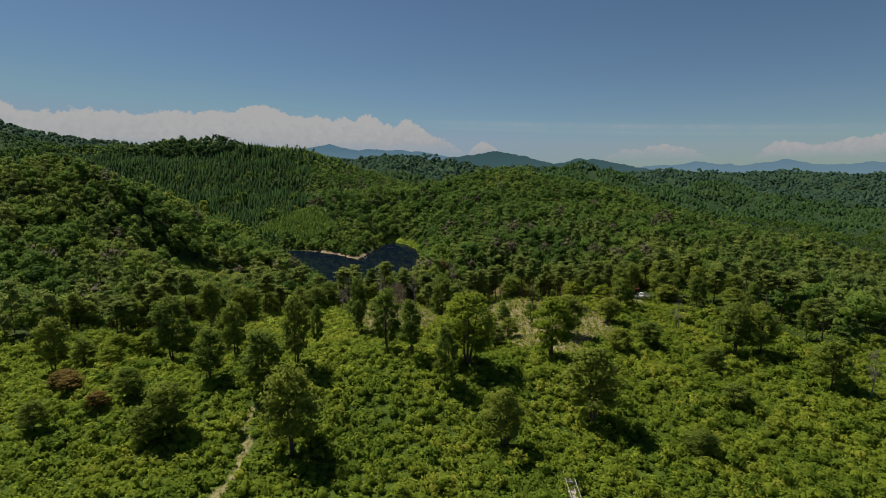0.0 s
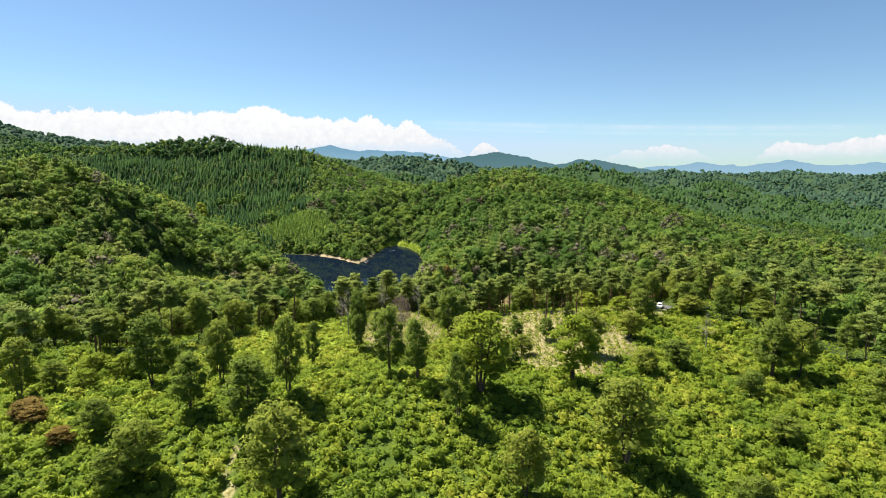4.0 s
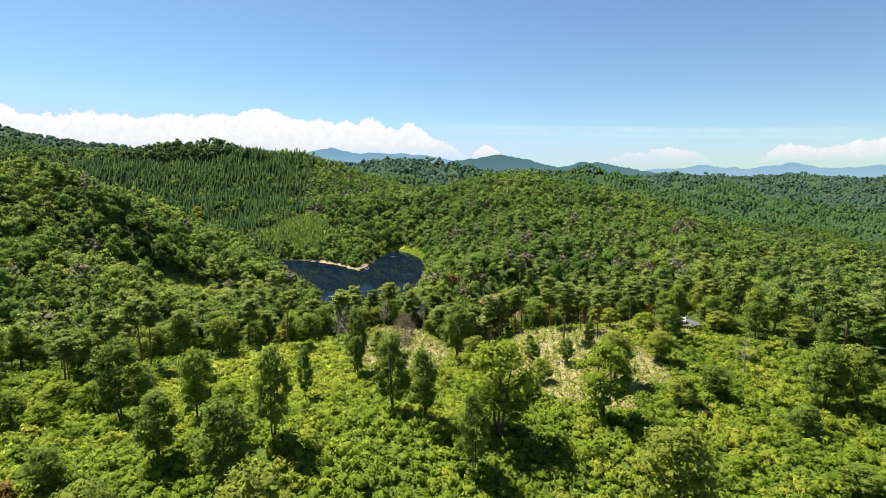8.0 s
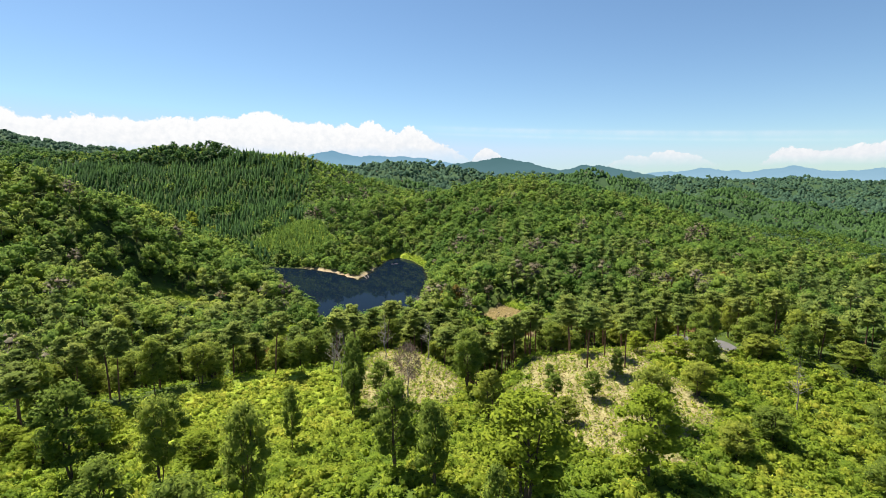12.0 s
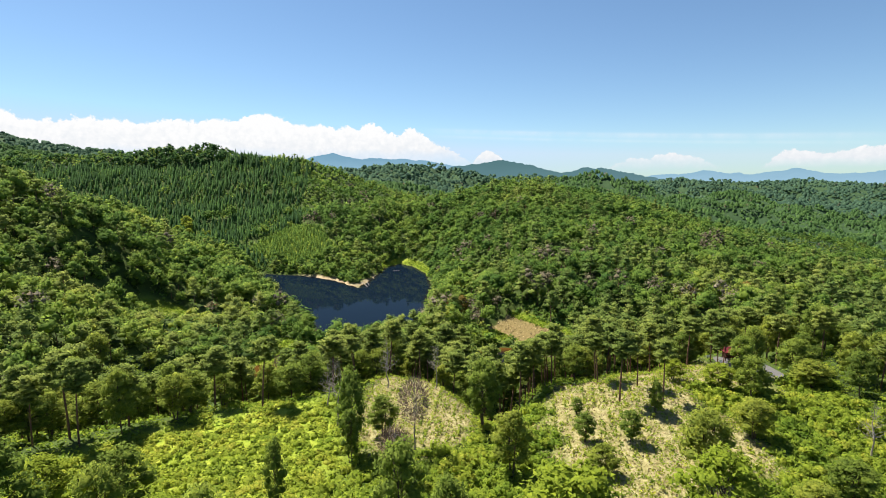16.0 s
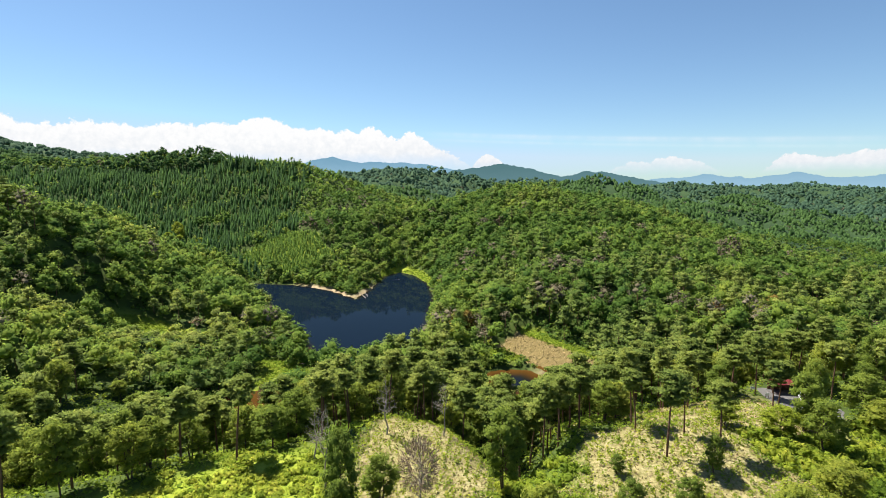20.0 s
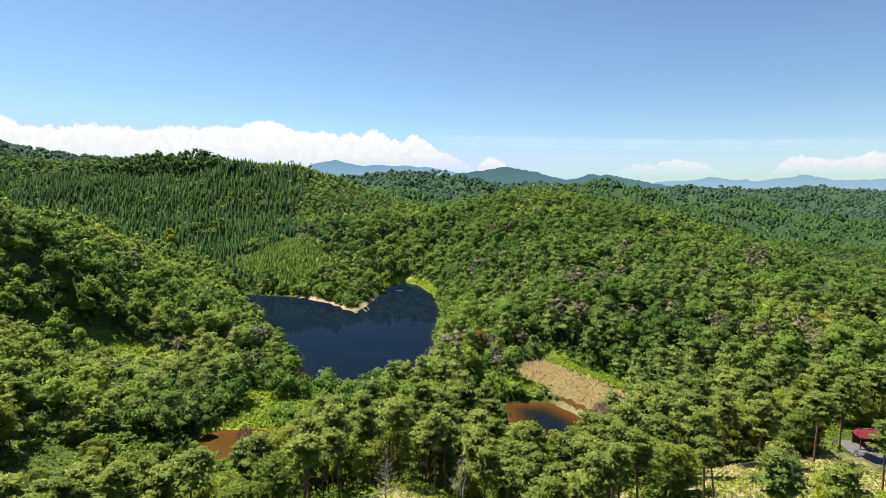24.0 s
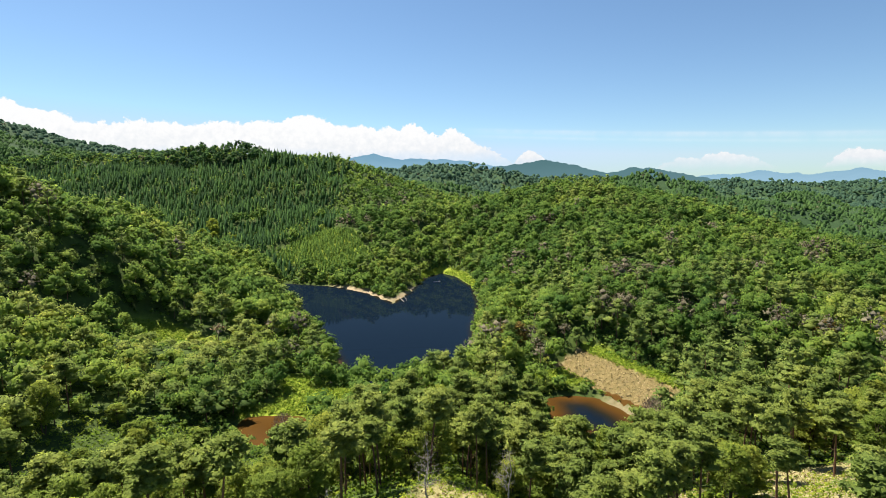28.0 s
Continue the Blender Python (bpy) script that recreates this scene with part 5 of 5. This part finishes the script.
    P = np.stack([x, y, height(x, y)], 1)[:, None] + D * np.array([0.6, 0.6, 0.6])
    V, F = cards(P.reshape(-1, 3), (D + np.array([0, 0, 0.6])).reshape(-1, 3), np.full(n * tufts, 0.28), rg, 0.4)
    stuff("meadow_grass", V, [F], np.repeat(np.clip(rg.normal(0.42, 0.16, n), 0, 1), tufts * 3), FERN, "bright green grass on clearings and shores", "grass")
    # dry grass over bare ground and the embankment
    x, y, rg = ground_points(-15, 75, 105, 296, 0.5, 92)
    bare = cover(x, y)[0]
    ok = (bare > 0.35) & (rg.random(len(x)) < np.where(y > 230, 0.85, 0.75))
    x, y = x[ok], y[ok]
    n = len(x)
    P = np.stack([x, y, height(x, y) + 0.12], 1)
    V, F = cards(P, rg.normal(0, 0.6, (n, 3)) + np.array([0, 0, 0.5]), np.full(n, 0.26), rg, 0.6, 0.4)
    stuff("dry_grass", V, [F], np.repeat(rg.random(n), 3), STRAW, "straw-coloured dry grass and brash on bare ground", "grass")


STRAW = foliage("dry_straw", [(0.0, (0.18, 0.155, 0.045)), (0.4, (0.29, 0.25, 0.08)), (0.75, (0.37, 0.325, 0.125)), (1.0, (0.22, 0.25, 0.04))], glow=0.2)
planting()


# ---- the parking ground with hut and car ----
def box(bm, x0, x1, y0, y1, z0, z1, bevel=0.0):
    m = Matrix.Translation(((x0 + x1) / 2, (y0 + y1) / 2, (z0 + z1) / 2)) @ Matrix.Diagonal((x1 - x0, y1 - y0, z1 - z0, 1))
    made = bmesh.ops.create_cube(bm, size=1.0, matrix=m)
    if bevel:
        edges = list({e for v in made["verts"] for e in v.link_edges})
        bmesh.ops.bevel(bm, geom=edges, offset=bevel, segments=2, affect="EDGES", profile=0.5)


def solid(name, parent, material, build, label="", soft=False):
    bm = bmesh.new()
    build(bm)
    me = bpy.data.meshes.new(name)
    bm.to_mesh(me)
    bm.free()
    me.materials.append(material)
    if soft:
        me.shade_smooth()
    return part(name, me, parent, label)


ASPHALT = plain("asphalt", (0.13, 0.125, 0.125), 0.9, 0.2, 0, 0.2, 0.8)
RED_ROOF = plain("red_sheet_roof", (0.36, 0.06, 0.07), 0.45, 0.4, 0.1, 0.2, 1.5)
DARK_WOOD = plain("dark_timber", (0.11, 0.06, 0.04), 0.8, 0.2)
WHITE = plain("white_paint", (0.78, 0.78, 0.76), 0.35, 0.5, 0, 0.06)
GLASS = plain("car_window", (0.02, 0.025, 0.03), 0.08, 0.6, 0, 0.05)
RUBBER = plain("tyre_rubber", (0.025, 0.025, 0.025), 0.85, 0.2)
CHROME = plain("wheel_metal", (0.5, 0.5, 0.5), 0.35, 0.5, 0.9)
LAMP = plain("lamp_glass", (0.7, 0.7, 0.66), 0.15, 0.5)
TAIL = plain("red_lamp", (0.35, 0.02, 0.02), 0.25, 0.5)
LOT_Z = 14.25


def parking():
    rg = rng_of(95)
    def sheet(bm):
        ring = []
        for a in np.linspace(0, 2 * np.pi, 40, endpoint=False):
            k = 1 + 0.05 * math.sin(3 * a + 1) + 0.04 * math.sin(7 * a)
            ring.append(bm.verts.new((87.2 + 5.6 * k * math.cos(a) - 1.6 * k * math.sin(a), 193.2 + 9.2 * k * math.sin(a), LOT_Z)))
        f = bm.faces.new(ring)
        low = bmesh.ops.extrude_face_region(bm, geom=[f])
        for v in low["geom"]:
            if isinstance(v, bmesh.types.BMVert):
                v.co.z -= 0.3
        bmesh.ops.recalc_face_normals(bm, faces=bm.faces)
    bm = bmesh.new()
    sheet(bm)
    me = bpy.data.meshes.new("parking_pavement")
    bm.to_mesh(me)
    bm.free()
    me.materials.append(ASPHALT)
    tagged(new("parking_pavement", me), "grey asphalt parking ground among trees", "parking ground", kind="structure")


parking()


def hut(x, y, turn):
    ob = new("rest_shelter")
    tagged(ob, "open timber rest shelter with a red sheet-metal roof", "shelter")
    w, d = 5.2, 3.4
    for sx in (-1, 1):
        for sy in (-1, 1):
            solid("post", ob, DARK_WOOD, lambda bm: box(bm, sx * (w / 2 - 0.35) - 0.08, sx * (w / 2 - 0.35) + 0.08, sy * (d / 2 - 0.35) - 0.08, sy * (d / 2 - 0.35) + 0.08, 0, 2.35, 0.01))
    solid("floor_slab", ob, ASPHALT, lambda bm: box(bm, -w / 2 + 0.1, w / 2 - 0.1, -d / 2 + 0.1, d / 2 - 0.1, -0.1, 0.12, 0.02))
    solid("back_wall", ob, DARK_WOOD, lambda bm: box(bm, -w / 2 + 0.4, w / 2 - 0.4, d / 2 - 0.40, d / 2 - 0.30, 0.12, 2.3, 0.01))
    solid("bench", ob, DARK_WOOD, lambda bm: (box(bm, -1.8, 1.8, d / 2 - 0.95, d / 2 - 0.45, 0.5, 0.56, 0.01), box(bm, -1.6, -1.5, d / 2 - 0.9, d / 2 - 0.5, 0.12, 0.5), box(bm, 1.5, 1.6, d / 2 - 0.9, d / 2 - 0.5, 0.12, 0.5)))
    for side in (-1, 1):
        def slope(bm, side=side):
            vs = [bm.verts.new(p) for p in ((-w / 2, side * d / 2, 2.3), (w / 2, side * d / 2, 2.3), (w / 2 - 0.5, 0, 3.5), (-w / 2 + 0.5, 0, 3.5))]
            f = bm.faces.new(vs if side < 0 else vs[::-1])
            bmesh.ops.solidify(bm, geom=[f], thickness=0.07)
        solid("roof_slope", ob, RED_ROOF, slope)
        for k in range(11):
            a = -w / 2 + 0.3 + k * (w - 0.6) / 10
            b = a * (w / 2 - 0.5) / (w / 2)
            v, f = tube([(a, side * d / 2 * 1.0, 2.36), (b, side * 0.03, 3.56)], [0.03, 0.03], 4)
            part("roof_seam", mesh_of("roof_seam", v, [f], RED_ROOF), ob)
        def hip(bm, side=side):
            vs = [bm.verts.new(p) for p in ((side * w / 2, -d / 2, 2.3), (side * w / 2, d / 2, 2.3), (side * (w / 2 - 0.5), 0, 3.5))]
            f = bm.faces.new(vs if side > 0 else vs[::-1])
            bmesh.ops.solidify(bm, geom=[f], thickness=0.07)
        solid("roof_gable", ob, RED_ROOF, hip)
    solid("ridge_cap", ob, RED_ROOF, lambda bm: box(bm, -w / 2 + 0.4, w / 2 - 0.4, -0.12, 0.12, 3.5, 3.6, 0.02))
    ob.matrix_basis = pose(x, y, LOT_Z, 0, 0, turn)


hut(86.8, 199.2, -14)


def car(x, y, turn):
    ob = new("car")
    tagged(ob, "small white parked hatchback on the asphalt", "car")
    length, wide = 3.6, 1.55
    profile = [(-1.78, 0.35), (-1.80, 0.75), (-1.70, 0.98), (-0.95, 1.06), (-0.35, 1.46), (0.9, 1.50), (1.55, 1.42), (1.76, 0.95), (1.80, 0.55), (1.74, 0.32)]

    def body(bm):
        left = [bm.verts.new((-wide / 2 + (0.12 if z > 1.1 else 0), px, z)) for px, z in profile]
        right = [bm.verts.new((wide / 2 - (0.12 if z > 1.1 else 0), px, z)) for px, z in profile]
        n = len(profile)
        for i in range(n):
            bm.faces.new((left[i], left[(i + 1) % n], right[(i + 1) % n], right[i]))
        bm.faces.new(left[::-1])
        bm.faces.new(right)
        bmesh.ops.recalc_face_normals(bm, faces=bm.faces)
        bmesh.ops.bevel(bm, geom=list(bm.edges), offset=0.05, segments=2, affect="EDGES", profile=0.6)
    solid("body", ob, WHITE, body)

    def screen(bm, y0, z0, y1, z1, half, lift):
        vs = [bm.verts.new(p) for p in ((-half, y0, z0), (half, y0, z0), (half - 0.06, y1, z1), (-half + 0.06, y1, z1))]
        f = bm.faces.new(vs)
        bmesh.ops.solidify(bm, geom=[f], thickness=lift)
    solid("windscreen", ob, GLASS, lambda bm: screen(bm, -0.95, 1.085, -0.40, 1.46, 0.66, 0.03))
    solid("rear_window", ob, GLASS, lambda bm: screen(bm, 1.77, 1.02, 1.60, 1.40, 0.62, 0.03))
    for sx in (-1, 1):
        for y0, y1 in ((-0.62, 0.25), (0.32, 1.35)):
            solid("side_window", ob, GLASS, lambda bm: box(bm, sx * 0.70 - 0.03, sx * 0.70 + 0.03, y0, y1, 1.08, 1.38, 0.02))
        solid("headlight", ob, LAMP, lambda bm: box(bm, sx * 0.56 - 0.16, sx * 0.56 + 0.16, -1.83, -1.72, 0.68, 0.86, 0.03))
        solid("tail_light", ob, TAIL, lambda bm: box(bm, sx * 0.66 - 0.08, sx * 0.66 + 0.08, 1.72, 1.83, 0.70, 1.0, 0.02))
        solid("mirror", ob, WHITE, lambda bm: box(bm, sx * 0.86 - 0.1, sx * 0.86 + 0.1, -0.62, -0.50, 1.05, 1.2, 0.03))
        for wy in (-1.15, 1.15):
            def wheel(bm, r, w0):
                bmesh.ops.create_cone(bm, cap_ends=True, segments=20, radius1=r, radius2=r, depth=w0, matrix=Matrix.Translation((sx * 0.70, wy, 0.29)) @ Matrix.Rotation(math.pi / 2, 4, "Y"))
            tyre = solid("wheel", ob, RUBBER, lambda bm: wheel(bm, 0.29, 0.19))
            solid("rim", tyre, CHROME, lambda bm: wheel(bm, 0.18, 0.21), "silver wheel rim")
    solid("bumper", ob, WHITE, lambda bm: box(bm, -0.72, 0.72, -1.86, -1.74, 0.34, 0.55, 0.04))
    ob.matrix_basis = pose(x, y, LOT_Z, 0, 0, turn)


car(88.2, 193.6, -30)


def lot_marks():
    for k, (x, y) in enumerate([(80.6, 200.2), (81.4, 196.2), (91.4, 197.6)]):
        ob = new("signboard")
        tagged(ob, "small white board on two short posts beside the asphalt", "sign", "boards at the parking ground")
        for sx in (-0.35, 0.35):
            solid("post", ob, DARK_WOOD, lambda bm: box(bm, sx - 0.04, sx + 0.04, -0.04, 0.04, -0.1, 1.1, 0.008))
        solid("board", ob, WHITE, lambda bm: box(bm, -0.5, 0.5, -0.09, -0.045, 0.55, 1.15, 0.012))
        ob.matrix_basis = pose(x, y, LOT_Z, 0, 0, -10 + 12 * k)


lot_marks()


# ---- boardwalk on the fern land ----
def ground_at(x, y):
    return float(height(np.array([float(x)]), np.array([float(y)]))[0])


PALE_WOOD = bark_mat("weathered_boards", (0.30, 0.26, 0.21), (0.50, 0.45, 0.38))


def boardwalk():
    ob = new("boardwalk")
    tagged(ob, "weathered wooden boardwalk with low side rails among fern", "boardwalk")
    x0, y0, x1, y1 = 24.6, 77.2, 22.6, 64.0
    ll = math.hypot(x1 - x0, y1 - y0)
    ux, uy = (x1 - x0) / ll, (y1 - y0) / ll
    board = bmesh.new()
    box(board, -0.55, 0.55, -0.09, 0.09, -0.03, 0.03, 0.008)
    me = bpy.data.meshes.new("board")
    board.to_mesh(me)
    board.free()
    me.materials.append(PALE_WOOD)
    n = int(ll / 0.21)
    turn = math.degrees(math.atan2(-ux, uy))
    rg = rng_of(97)
    for i in range(n):
        a = i * 0.21
        b = part("board", me, ob)
        x, y = x0 + ux * a, y0 + uy * a
        b.matrix_basis = pose(x, y, ground_at(x, y) + 1.0 + rg.normal(0, 0.006), 0, rg.normal(0, 0.6), turn + rg.normal(0, 0.8))
    nx, ny = -uy, ux
    for side in (-0.62, 0.62):
        pts = []
        for i in range(8):
            a = ll * i / 7
            x, y = x0 + ux * a + nx * side, y0 + uy * a + ny * side
            z = ground_at(x, y)
            pts.append((x, y, z + 1.95))
            v, f = tube([(x, y, z - 0.3), (x, y, z + 2.0)], [0.06, 0.055], 7)
            part("post", mesh_of("post", v, [f], PALE_WOOD, smooth=True), ob)
        v, f = tube(pts, [0.05] * 8, 6)
        part("rail", mesh_of("rail", v, [f], PALE_WOOD, smooth=True), ob)


boardwalk()


# ---- driftwood and fallen trunks on the shores ----
def fallen(x, y, turn, ll, r, lift, name, label, group):
    rg = rng_of(int(abs(x * 31 + y)))
    ob = new(name)
    tagged(ob, label, "log", group)
    z = max(0.0, ground_at(x, y)) + r * 0.7
    pts = [(-ll / 2, 0, 0), (-ll / 6, rg.normal(0, 0.1), lift * 0.3), (ll / 6, rg.normal(0, 0.1), lift * 0.65), (ll / 2, 0, lift)]
    v, f = tube(pts, [r, r * 0.9, r * 0.75, r * 0.5], 7)
    part("trunk", mesh_of("trunk", v, [f], GREY_WOOD, smooth=True), ob)
    for k in range(4):
        a = rg.uniform(-0.3, 0.45) * ll
        p = np.array([a, 0, lift * (0.5 + a / ll)])
        v, f = limb(p, p + np.array([rg.normal(0, 0.5), rg.choice([-1, 1]) * rg.uniform(0.5, 1.2), rg.uniform(0.1, 0.7)]), r * 0.35, r * 0.1, rg, 0.1, 3, 4)
        part("branch_stub", mesh_of("branch_stub", v, [f], GREY_WOOD, smooth=True), ob)
    ob.matrix_basis = pose(x, y, z, 0, 0, turn)


fallen(-38.5, 268.5, -8, 9.5, 0.24, 0.2, "fallen_log", "long pale grey fallen log on a grassy shore", "fallen logs")
fallen(-23.5, 392, 118, 8.5, 0.26, 1.6, "fallen_log", "bleached fallen trunk leaning from the beach into the lake", "fallen logs")
fallen(-21.5, 396, 104, 7.0, 0.2, 1.2, "fallen_log", "bleached fallen trunk leaning from the beach into the lake", "fallen logs")
fallen(-19, 424, 70, 6.0, 0.2, 0.6, "fallen_log", "grey driftwood trunk at the waterline", "fallen logs")
fallen(-5, 447, 10, 5.0, 0.18, 0.1, "fallen_log", "grey driftwood trunk floating near the shore", "fallen logs")
fallen(-29, 272.5, 30, 3.5, 0.16, 0.2, "fallen_log", "short grey driftwood on a muddy bank", "fallen logs")
fallen(32, 268.5, 14, 3.0, 0.15, 0.2, "fallen_log", "short grey driftwood on a muddy bank", "fallen logs")
